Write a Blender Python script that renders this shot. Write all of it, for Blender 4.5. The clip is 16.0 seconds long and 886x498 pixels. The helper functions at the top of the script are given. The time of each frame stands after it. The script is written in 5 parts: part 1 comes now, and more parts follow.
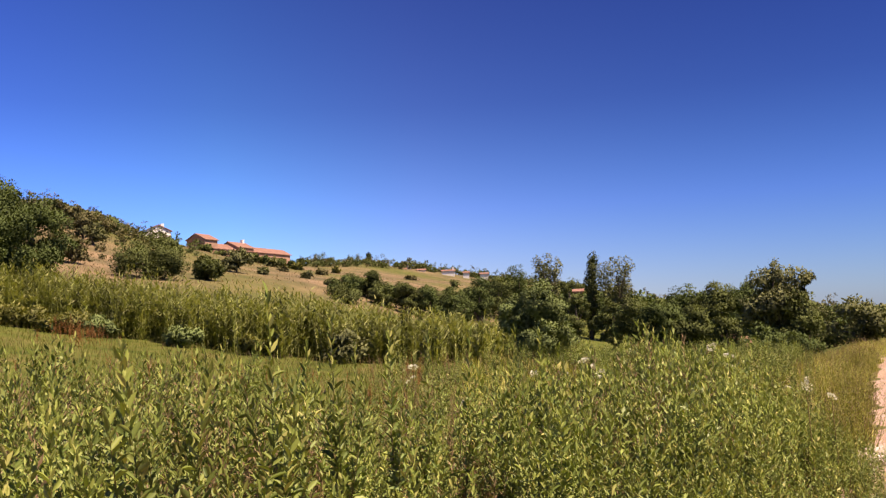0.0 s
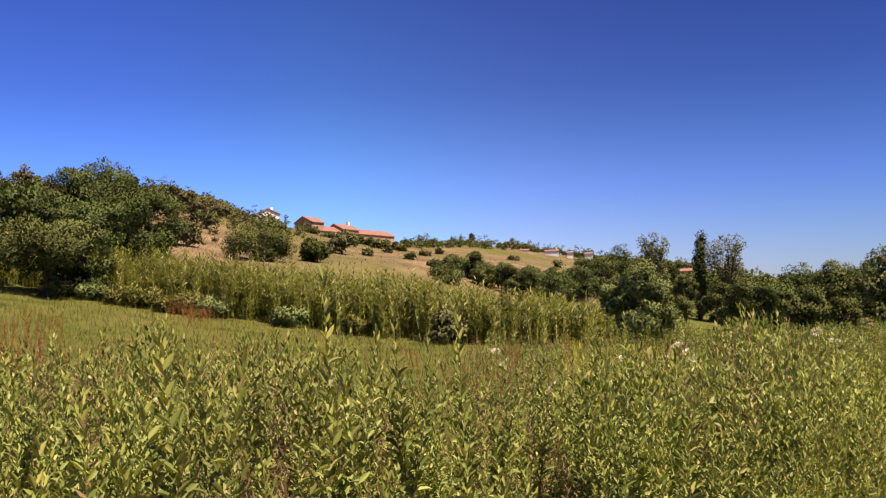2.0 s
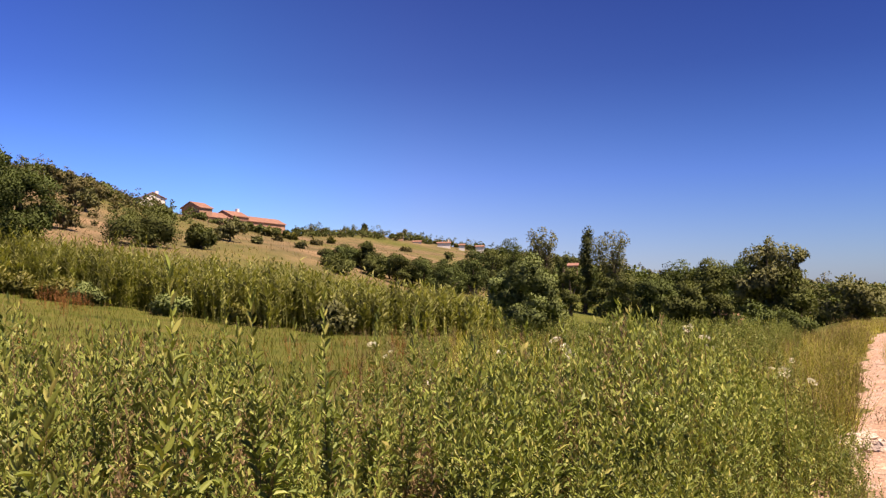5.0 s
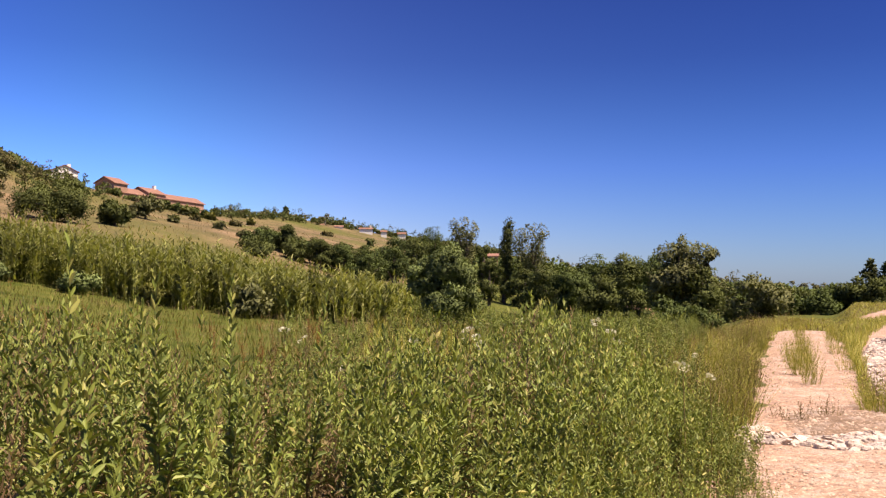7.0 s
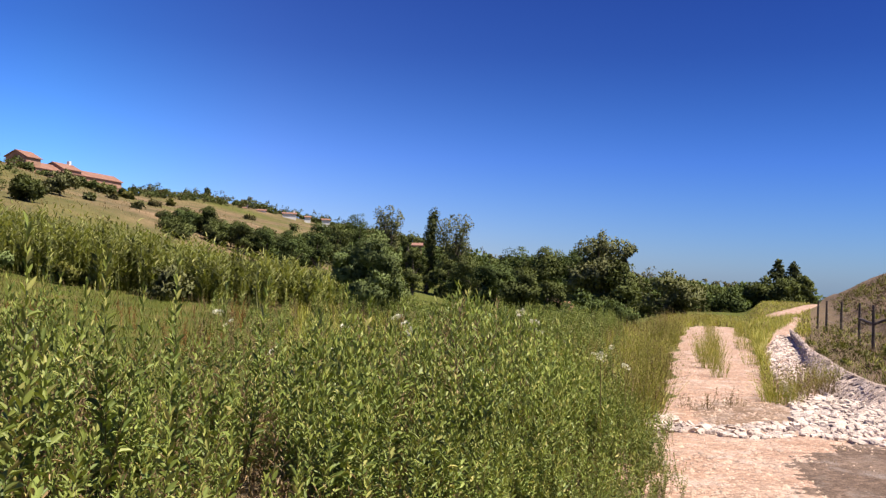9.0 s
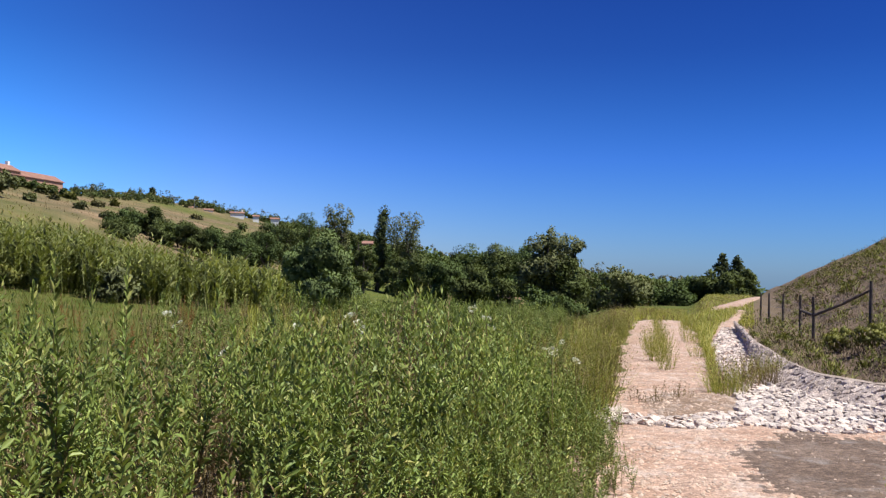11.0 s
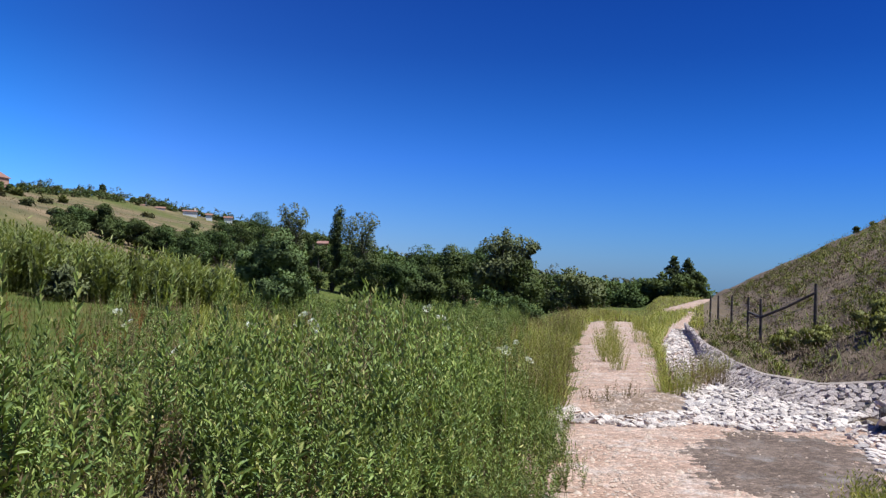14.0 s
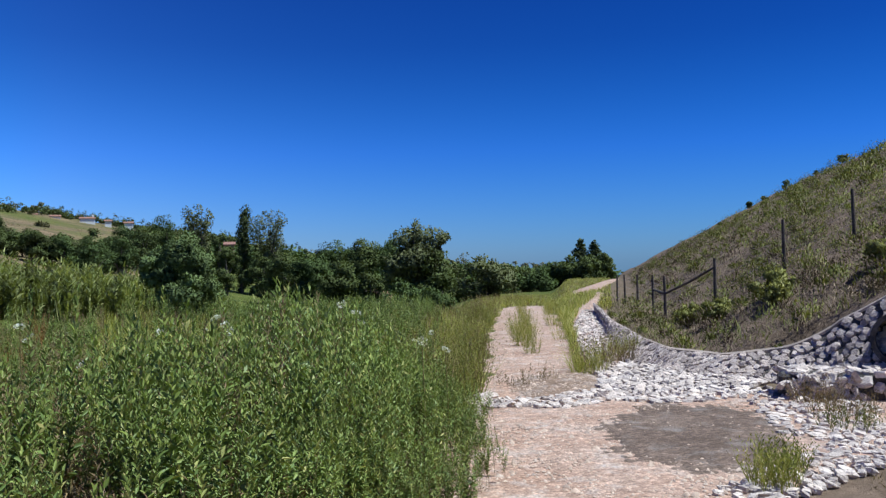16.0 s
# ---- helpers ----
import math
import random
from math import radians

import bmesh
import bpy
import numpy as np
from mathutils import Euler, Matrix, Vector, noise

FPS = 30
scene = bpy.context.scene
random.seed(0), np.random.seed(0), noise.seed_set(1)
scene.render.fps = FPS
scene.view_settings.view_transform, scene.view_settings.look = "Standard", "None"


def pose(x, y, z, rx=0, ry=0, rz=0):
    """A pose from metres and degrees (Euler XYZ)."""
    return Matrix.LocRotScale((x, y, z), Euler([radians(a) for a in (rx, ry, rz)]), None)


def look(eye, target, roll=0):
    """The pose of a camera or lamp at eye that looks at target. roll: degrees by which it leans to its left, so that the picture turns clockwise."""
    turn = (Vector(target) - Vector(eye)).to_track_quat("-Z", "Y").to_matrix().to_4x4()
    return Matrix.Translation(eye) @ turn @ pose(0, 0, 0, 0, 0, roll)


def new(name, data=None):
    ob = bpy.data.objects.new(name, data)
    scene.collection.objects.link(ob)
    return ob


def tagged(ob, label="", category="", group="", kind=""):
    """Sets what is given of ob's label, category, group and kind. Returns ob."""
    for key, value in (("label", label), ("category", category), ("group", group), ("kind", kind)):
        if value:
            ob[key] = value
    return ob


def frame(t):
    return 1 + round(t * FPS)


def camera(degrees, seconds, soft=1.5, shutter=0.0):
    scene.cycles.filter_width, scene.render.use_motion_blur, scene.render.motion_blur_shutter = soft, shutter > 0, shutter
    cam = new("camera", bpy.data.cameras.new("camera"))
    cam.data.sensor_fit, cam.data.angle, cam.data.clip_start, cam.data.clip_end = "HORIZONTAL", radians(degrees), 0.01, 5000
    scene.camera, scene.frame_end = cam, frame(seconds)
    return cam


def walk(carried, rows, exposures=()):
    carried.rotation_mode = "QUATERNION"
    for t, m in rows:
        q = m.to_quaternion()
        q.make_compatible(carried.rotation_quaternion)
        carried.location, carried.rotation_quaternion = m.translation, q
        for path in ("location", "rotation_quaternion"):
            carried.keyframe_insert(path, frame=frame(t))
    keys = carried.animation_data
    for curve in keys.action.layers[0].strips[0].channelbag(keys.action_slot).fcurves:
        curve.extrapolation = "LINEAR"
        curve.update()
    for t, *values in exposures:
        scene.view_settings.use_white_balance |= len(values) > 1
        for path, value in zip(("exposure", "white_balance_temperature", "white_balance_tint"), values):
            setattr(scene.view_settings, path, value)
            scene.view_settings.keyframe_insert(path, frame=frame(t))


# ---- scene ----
cam = camera(54.8, 16.0, soft=1.3)
# seconds, heading (clockwise from +y), tilt, lean, place
PATH = [
    (0.0, -9.66, 4.94, 2.38, -0.144, -0.041, 1.627),
    (0.5, -12.71, 3.62, 0.46, -0.130, 0.076, 1.625),
    (1.0, -14.17, 4.77, -0.87, -0.112, 0.145, 1.629),
    (1.5, -15.90, 4.32, 1.62, -0.074, 0.164, 1.636),
    (2.0, -16.65, 3.92, 2.36, -0.023, 0.168, 1.638),
    (2.5, -15.91, 4.04, 2.15, 0.014, 0.192, 1.637),
    (3.0, -14.69, 3.99, 2.52, 0.019, 0.243, 1.639),
    (3.5, -13.10, 3.63, 1.88, 0.010, 0.305, 1.642),
    (4.0, -11.66, 3.23, 1.42, 0.024, 0.347, 1.647),
    (6.5, -6.00, 2.82, 0.74, 0.065, 0.360, 1.653),
    (7.0, -4.25, 2.16, -0.34, 0.089, 0.336, 1.658),
    (7.5, -2.41, 1.82, -0.91, 0.080, 0.280, 1.660),
    (8.0, -1.39, 1.62, -1.01, 0.063, 0.220, 1.659),
    (8.5, -0.17, 1.59, -1.56, 0.048, 0.166, 1.658),
    (9.0, 0.87, 1.52, -2.03, 0.028, 0.108, 1.657),
    (11.5, 4.91, 1.45, -0.90, 0.011, 0.057, 1.656),
    (12.0, 5.54, 1.47, -0.68, 0.006, 0.038, 1.654),
    (12.5, 5.98, 1.42, -0.93, 0.011, 0.041, 1.651),
    (13.0, 6.42, 1.47, -1.50, 0.014, 0.046, 1.649),
    (13.5, 6.89, 1.61, -1.57, 0.016, 0.047, 1.647),
    (14.0, 7.17, 1.59, -1.69, 0.016, 0.046, 1.646),
    (14.5, 7.95, 1.61, -1.99, 0.013, 0.038, 1.644),
    (15.0, 9.00, 1.41, -1.22, 0.006, 0.023, 1.642),
    (15.5, 11.13, 1.38, 0.29, 0.000, 0.008, 1.643),
    (16.0, 13.17, 1.09, 1.45, -0.000, -0.000, 1.650),
]
EXPOSURE = [(0.0, 0.86, 8550, 26), (4.0, 0.85, 8950, 28), (7.0, 0.82, 8200, 23), (9.0, 0.76, 7200, 16), (11.5, 0.58, 6200, 8), (13.0, 0.56, 5900, 6.5), (16.0, 0.34, 5500, 2.5)]


def carried_pose(heading, tilt, lean, x, y, z):
    return pose(x, y, z, 90 + tilt, 0, -heading) @ pose(0, 0, 0, 0, 0, -lean)


walk(cam, [(row[0], carried_pose(*row[1:])) for row in PATH], EXPOSURE)

# ---- light ----
SUN_AZ, SUN_EL = 112.0, 61.0
world = bpy.data.worlds.new("sky")
scene.world = world
world.use_nodes = True
wn = world.node_tree.nodes
sky = wn.new("ShaderNodeTexSky")
sky.sky_type = "NISHITA"
sky.sun_disc = False
sky.sun_elevation, sky.sun_rotation = radians(SUN_EL), radians(SUN_AZ)
sky.air_density, sky.dust_density, sky.ozone_density = 1.0, 0.3, 4.0
wn["Background"].inputs["Strength"].default_value = 0.15
# a clean, dry summer sky: deeper blue towards the zenith
wl = world.node_tree.links
coord = wn.new("ShaderNodeTexCoord")
split = wn.new("ShaderNodeSeparateXYZ")
wl.new(coord.outputs["Generated"], split.inputs[0])
deep = wn.new("ShaderNodeValToRGB")
for p in (0.12, 0.25, 0.5):
    deep.color_ramp.elements.new(p)
for e, c in zip(deep.color_ramp.elements, ((0.4, 0.6, 1.68), (0.165, 0.445, 0.98), (0.08, 0.228, 0.65), (0.055, 0.145, 0.52), (0.05, 0.13, 0.46))):
    e.color = (*c, 1)
deep.color_ramp.interpolation = "B_SPLINE"
wl.new(split.outputs["Z"], deep.inputs["Fac"])
tint = wn.new("ShaderNodeMix")
tint.data_type, tint.blend_type = "RGBA", "MULTIPLY"
tint.inputs[0].default_value = 1.0
wl.new(sky.outputs["Color"], tint.inputs[6])
wl.new(deep.outputs["Color"], tint.inputs[7])
# brightness painted into the sky: lighter and redder towards the hill, dimmer away
sky_side = wn.new("ShaderNodeMapRange")
for key, value in (("From Min", -0.9), ("From Max", 0.8)):
    sky_side.inputs[key].default_value = value
wl.new(split.outputs["X"], sky_side.inputs["Value"])
hue = wn.new("ShaderNodeValToRGB")
hue.color_ramp.interpolation = "B_SPLINE"
hue.color_ramp.elements.new(0.45)
for e, c in zip(hue.color_ramp.elements, ((3.0, 1.8, 1.36), (0.5, 0.5, 0.525), (0.45, 0.49, 0.54))):
    e.color = (*c, 1)
wl.new(sky_side.outputs["Result"], hue.inputs["Fac"])
side_tint = wn.new("ShaderNodeMix")
side_tint.data_type, side_tint.blend_type = "RGBA", "MULTIPLY"
side_tint.inputs[0].default_value = 1.0
wl.new(tint.outputs[2], side_tint.inputs[6])
wl.new(hue.outputs["Color"], side_tint.inputs[7])
wl.new(side_tint.outputs[2], wn["Background"].inputs["Color"])

sun_data = bpy.data.lights.new("sun", "SUN")
sun_data.energy, sun_data.angle, sun_data.color = 5.0, radians(0.5), (1.0, 0.95, 0.86)
sun = new("sun", sun_data)
sun_way = Vector((math.sin(radians(SUN_AZ)) * math.cos(radians(SUN_EL)), math.cos(radians(SUN_AZ)) * math.cos(radians(SUN_EL)), math.sin(radians(SUN_EL))))
sun.matrix_world = look(sun_way * 300, (0, 0, 0))

# ---- materials ----


def nodes_of(name):
    m = bpy.data.materials.new(name)
    m.use_nodes = True
    nt = m.node_tree
    return m, nt.nodes, nt.links, nt.nodes["Principled BSDF"]


def ramp(nd, stops):
    r = nd.new("ShaderNodeValToRGB")
    while len(r.color_ramp.elements) < len(stops):
        r.color_ramp.elements.new(0.5)
    for e, (p, c) in zip(r.color_ramp.elements, stops):
        e.position, e.color = p, (*c, 1)
    return r


def noise_node(nd, ln, scale, detail=6.0, rough=0.6):
    g = nd.new("ShaderNodeNewGeometry")
    n = nd.new("ShaderNodeTexNoise")
    n.inputs["Scale"].default_value, n.inputs["Detail"].default_value, n.inputs["Roughness"].default_value = scale, detail, rough
    ln.new(g.outputs["Position"], n.inputs["Vector"])
    return n


def mix(nd, ln, a, b, fac, how="MIX"):
    m = nd.new("ShaderNodeMix")
    m.data_type, m.blend_type = "RGBA", how
    for key, value in (("A", a), ("B", b)):
        sock = [s for s in m.inputs if s.name == key and s.type == "RGBA"][0]
        if isinstance(value, tuple):
            sock.default_value = (*value, 1)
        else:
            ln.new(value, sock)
    if isinstance(fac, float):
        m.inputs[0].default_value = fac
    else:
        ln.new(fac, m.inputs[0])
    return [s for s in m.outputs if s.type == "RGBA"][0]


def foliage(name, stops, patch=(0.8, 1.15), patch_scale=0.6, rough=0.55, through_light=0.3, gloss=0.2):
    """Leaves: each one a colour of its own, with larger patches of lighter and darker growth."""
    m, nd, ln, p = nodes_of(name)
    g = nd.new("ShaderNodeNewGeometry")
    r = ramp(nd, stops)
    ln.new(g.outputs["Random Per Island"], r.inputs["Fac"])
    n = noise_node(nd, ln, patch_scale, 3.0)
    pr = ramp(nd, [(0.3, (patch[0],) * 3), (0.7, (patch[1],) * 3)])
    ln.new(n.outputs["Fac"], pr.inputs["Fac"])
    col = mix(nd, ln, r.outputs["Color"], pr.outputs["Color"], 1.0, "MULTIPLY")
    ln.new(col, p.inputs["Base Color"])
    p.inputs["Roughness"].default_value = rough
    p.inputs["Specular IOR Level"].default_value = gloss
    t = nd.new("ShaderNodeBsdfTranslucent")
    ln.new(mix(nd, ln, col, (1.0, 1.0, 0.45), 1.0, "MULTIPLY"), t.inputs["Color"])
    s = nd.new("ShaderNodeMixShader")
    s.inputs[0].default_value = through_light
    ln.new(p.outputs[0], s.inputs[1])
    ln.new(t.outputs[0], s.inputs[2])
    ln.new(s.outputs[0], nd["Material Output"].inputs["Surface"])
    return m


def surface(name, stops, scale, rough=0.85, bump=0.3, fine=None, metal=0.0, per_piece=False, island=False):
    """A worn solid surface: a coarse and a fine noise in its colour, and a bump."""
    m, nd, ln, p = nodes_of(name)
    n = noise_node(nd, ln, scale)
    r = ramp(nd, stops)
    ln.new(n.outputs["Fac"], r.inputs["Fac"])
    f = noise_node(nd, ln, fine or scale * 9, 4.0)
    fr = ramp(nd, [(0.3, (0.72,) * 3), (0.7, (1.12,) * 3)])
    ln.new(f.outputs["Fac"], fr.inputs["Fac"])
    col = mix(nd, ln, r.outputs["Color"], fr.outputs["Color"], 1.0, "MULTIPLY")
    if per_piece or island:
        src = nd.new("ShaderNodeObjectInfo").outputs["Random"] if per_piece else nd.new("ShaderNodeNewGeometry").outputs["Random Per Island"]
        pr = ramp(nd, [(0.0, (0.62, 0.6, 0.6)), (0.6, (1.0, 0.97, 0.94)), (1.0, (1.15, 1.1, 1.05))])
        ln.new(src, pr.inputs["Fac"])
        col = mix(nd, ln, col, pr.outputs["Color"], 1.0, "MULTIPLY")
    ln.new(col, p.inputs["Base Color"])
    p.inputs["Roughness"].default_value, p.inputs["Metallic"].default_value = rough, metal
    p.inputs["Specular IOR Level"].default_value = 0.25
    b = nd.new("ShaderNodeBump")
    b.inputs["Strength"].default_value = bump
    b.inputs["Distance"].default_value = 0.05
    ln.new(f.outputs["Fac"], b.inputs["Height"])
    ln.new(b.outputs[0], p.inputs["Normal"])
    return m


WEED = foliage("weed_leaf", [(0.0, (0.12, 0.176, 0.046)), (0.5, (0.205, 0.268, 0.07)), (0.93, (0.29, 0.345, 0.102)), (1.0, (0.46, 0.41, 0.15))], (0.55, 1.32), 1.3, 0.45, 0.17)
WEED_TIP = foliage("young_weed_leaf", [(0.0, (0.2, 0.265, 0.06)), (0.7, (0.29, 0.345, 0.085)), (1.0, (0.42, 0.42, 0.14))], (0.7, 1.2), 1.3, 0.45, 0.25)
WITHERED = foliage("withered_leaf", [(0.0, (0.14, 0.09, 0.045)), (0.7, (0.32, 0.225, 0.115)), (1.0, (0.52, 0.42, 0.23))], (0.7, 1.2), 1.5, 0.7, 0.1)
WEED_DRY = foliage("dry_weed", [(0.0, (0.14, 0.09, 0.05)), (0.6, (0.27, 0.19, 0.105)), (1.0, (0.44, 0.34, 0.19))])
STEM = surface("weed_stem", [(0.3, (0.13, 0.12, 0.04)), (0.7, (0.22, 0.17, 0.07))], 8)
REED = foliage("reed_leaf", [(0.0, (0.145, 0.18, 0.052)), (0.6, (0.25, 0.285, 0.09)), (1.0, (0.39, 0.4, 0.17))], (0.6, 1.22), 0.5, 0.55, 0.3)
OAK = foliage("oak_leaf", [(0.0, (0.078, 0.1, 0.037)), (1.0, (0.118, 0.143, 0.054))], (0.65, 1.3), 0.4, 0.85, 0.2, 0.06)
ASH = foliage("ash_leaf", [(0.0, (0.066, 0.094, 0.034)), (1.0, (0.104, 0.143, 0.054))], (0.65, 1.3), 0.4, 0.85, 0.2, 0.06)
BUSH = foliage("bush_leaf", [(0.0, (0.12, 0.17, 0.065)), (1.0, (0.185, 0.235, 0.095))], (0.65, 1.25), 0.6, 0.8, 0.15, 0.1)
MEADOW = foliage("meadow_blade", [(0.0, (0.078, 0.095, 0.02)), (0.7, (0.132, 0.15, 0.032)), (1.0, (0.22, 0.18, 0.06))], (0.6, 1.3), 0.3)
WILLOW = foliage("willow_leaf", [(0.0, (0.1, 0.115, 0.05)), (1.0, (0.17, 0.18, 0.085))], (0.7, 1.25), 0.4, 0.8, 0.15, 0.1)
POPLAR = foliage("poplar_leaf", [(0.0, (0.06, 0.08, 0.032)), (1.0, (0.12, 0.14, 0.06))], rough=0.8, through_light=0.18, gloss=0.08)
PINE = foliage("pine_needles", [(0.0, (0.03, 0.045, 0.02)), (1.0, (0.13, 0.15, 0.07))], rough=0.8, through_light=0.2, gloss=0.08)
SCRUB = foliage("hill_scrub_leaf", [(0.0, (0.1, 0.1, 0.042)), (1.0, (0.17, 0.155, 0.075))], (0.8, 1.2), 0.1, 0.8, 0.15)
GORSE = foliage("bank_shrub_leaf", [(0.0, (0.095, 0.11, 0.03)), (0.6, (0.165, 0.178, 0.048)), (1.0, (0.27, 0.255, 0.085))], (0.6, 1.25), 0.5)
BROOM = foliage("broom_leaf", [(0.0, (0.13, 0.14, 0.036)), (0.6, (0.2, 0.205, 0.055)), (1.0, (0.31, 0.29, 0.095))], (0.6, 1.25), 0.8, 0.6, 0.25)
GRASS = foliage("grass_blade", [(0.0, (0.21, 0.235, 0.05)), (0.6, (0.33, 0.335, 0.085)), (1.0, (0.5, 0.44, 0.18))], (0.75, 1.2), 0.6, 0.6, 0.42)
STRAW = foliage("dry_grass_blade", [(0.0, (0.115, 0.08, 0.042)), (0.6, (0.2, 0.145, 0.077)), (1.0, (0.3, 0.23, 0.125))], (0.7, 1.15), 0.3)
TWIG = foliage("dead_twig", [(0.0, (0.09, 0.065, 0.048)), (0.6, (0.17, 0.125, 0.09)), (1.0, (0.27, 0.21, 0.15))], (0.7, 1.2), 0.5, 0.9, 0.05)
RUST = foliage("rust_dock_leaf", [(0.0, (0.2, 0.085, 0.03)), (1.0, (0.38, 0.19, 0.08))])
PETAL = foliage("white_floret", [(0.0, (0.62, 0.62, 0.52)), (1.0, (0.8, 0.8, 0.74))])
BARK = surface("bark", [(0.3, (0.07, 0.055, 0.042)), (0.7, (0.15, 0.125, 0.1))], 3, bump=0.6)
def gravel(name, stops, white=0.62):
    """Compacted stony earth: patches, single stones and a few white ones."""
    m, nd, ln, p = nodes_of(name)
    n = noise_node(nd, ln, 0.8, 8.0, 0.65)
    r = ramp(nd, stops)
    ln.new(n.outputs["Fac"], r.inputs["Fac"])
    col = r.outputs["Color"]
    g = nd.new("ShaderNodeNewGeometry")
    heights = None
    for scale, lo, hi in ((38.0, 0.6, 1.35), (13.0, 0.8, 1.18)):
        v = nd.new("ShaderNodeTexVoronoi")
        v.inputs["Scale"].default_value = scale
        ln.new(g.outputs["Position"], v.inputs["Vector"])
        sep = nd.new("ShaderNodeSeparateColor")
        ln.new(v.outputs["Color"], sep.inputs[0])
        vr = ramp(nd, [(0.0, (lo,) * 3), (0.8, (1.0,) * 3), (1.0, (hi,) * 3)])
        ln.new(sep.outputs[0], vr.inputs["Fac"])
        col = mix(nd, ln, col, vr.outputs["Color"], 1.0, "MULTIPLY")
        heights = heights or v.outputs["Distance"]
    pale = noise_node(nd, ln, 2.6, 5.0, 0.7)
    pr = ramp(nd, [(0.52, (0.0,) * 3), (0.72, (0.75,) * 3)])
    ln.new(pale.outputs["Fac"], pr.inputs["Fac"])
    col = mix(nd, ln, col, (white, white * 0.88, white * 0.8), pr.outputs["Color"])
    ln.new(col, p.inputs["Base Color"])
    p.inputs["Roughness"].default_value = 0.9
    p.inputs["Specular IOR Level"].default_value = 0.2
    b = nd.new("ShaderNodeBump")
    b.inputs["Strength"].default_value, b.inputs["Distance"].default_value = 0.5, 0.02
    b.invert = True
    ln.new(heights, b.inputs["Height"])
    ln.new(b.outputs[0], p.inputs["Normal"])
    return m


GRAVEL = gravel("pale_gravel", [(0.25, (0.35, 0.21, 0.14)), (0.5, (0.47, 0.315, 0.235)), (0.75, (0.57, 0.43, 0.345))], 0.56)
PEBBLE = surface("limestone_pebble", [(0.3, (0.42, 0.31, 0.24)), (0.7, (0.62, 0.51, 0.43))], 3, bump=0.3, island=True)
SOIL = gravel("dark_soil", [(0.25, (0.11, 0.078, 0.058)), (0.5, (0.18, 0.128, 0.098)), (0.75, (0.28, 0.21, 0.165))], 0.28)
STONE = surface("limestone", [(0.25, (0.5, 0.42, 0.37)), (0.55, (0.68, 0.6, 0.545)), (0.8, (0.78, 0.72, 0.67))], 3, bump=0.5, fine=40, per_piece=True)
STONE_WALL = surface("weathered_limestone", [(0.25, (0.34, 0.28, 0.245)), (0.55, (0.54, 0.46, 0.415)), (0.8, (0.7, 0.63, 0.58))], 5, bump=0.6, fine=40, per_piece=True)
STONE_WALL_REST = surface("weathered_limestone_far", [(0.25, (0.34, 0.28, 0.245)), (0.55, (0.54, 0.46, 0.415)), (0.8, (0.7, 0.63, 0.58))], 5, bump=0.6, fine=40, island=True)
STONE_REST = surface("limestone_far", [(0.25, (0.5, 0.42, 0.37)), (0.55, (0.68, 0.6, 0.545)), (0.8, (0.78, 0.72, 0.67))], 3, bump=0.5, fine=40, island=True)
# set dark: the darkness of the gaps between stones is in this colour
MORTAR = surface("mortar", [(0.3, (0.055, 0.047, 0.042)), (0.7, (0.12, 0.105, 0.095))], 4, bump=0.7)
COPING = surface("weathered_mortar_coping", [(0.3, (0.27, 0.215, 0.175)), (0.7, (0.42, 0.345, 0.29))], 3, bump=0.5)
POST = surface("weathered_post", [(0.3, (0.06, 0.05, 0.044)), (0.7, (0.14, 0.115, 0.1))], 6, bump=0.5)
WIRE = surface("galvanised_wire", [(0.3, (0.16, 0.16, 0.16)), (0.7, (0.3, 0.3, 0.3))], 30, rough=0.5, metal=0.7)
WHITE = surface("lime_wash", [(0.3, (0.72, 0.71, 0.68)), (0.7, (0.82, 0.81, 0.79))], 0.6, bump=0.1)
OCHRE = surface("ochre_render", [(0.3, (0.34, 0.2, 0.14)), (0.7, (0.45, 0.28, 0.2))], 0.5, bump=0.1)
TILE = surface("terracotta_tile", [(0.3, (0.23, 0.125, 0.092)), (0.7, (0.33, 0.185, 0.14))], 0.8, bump=0.5)
EARTH = surface("red_earth", [(0.3, (0.2, 0.11, 0.07)), (0.7, (0.34, 0.2, 0.13))], 1.2, bump=0.7)
GLASS = surface("dark_glass", [(0.3, (0.02, 0.025, 0.03)), (0.7, (0.05, 0.055, 0.06))], 1, rough=0.15, bump=0.0)
STEEL = surface("grey_steel", [(0.3, (0.3, 0.3, 0.3)), (0.7, (0.4, 0.4, 0.4))], 2, rough=0.5, metal=0.6)


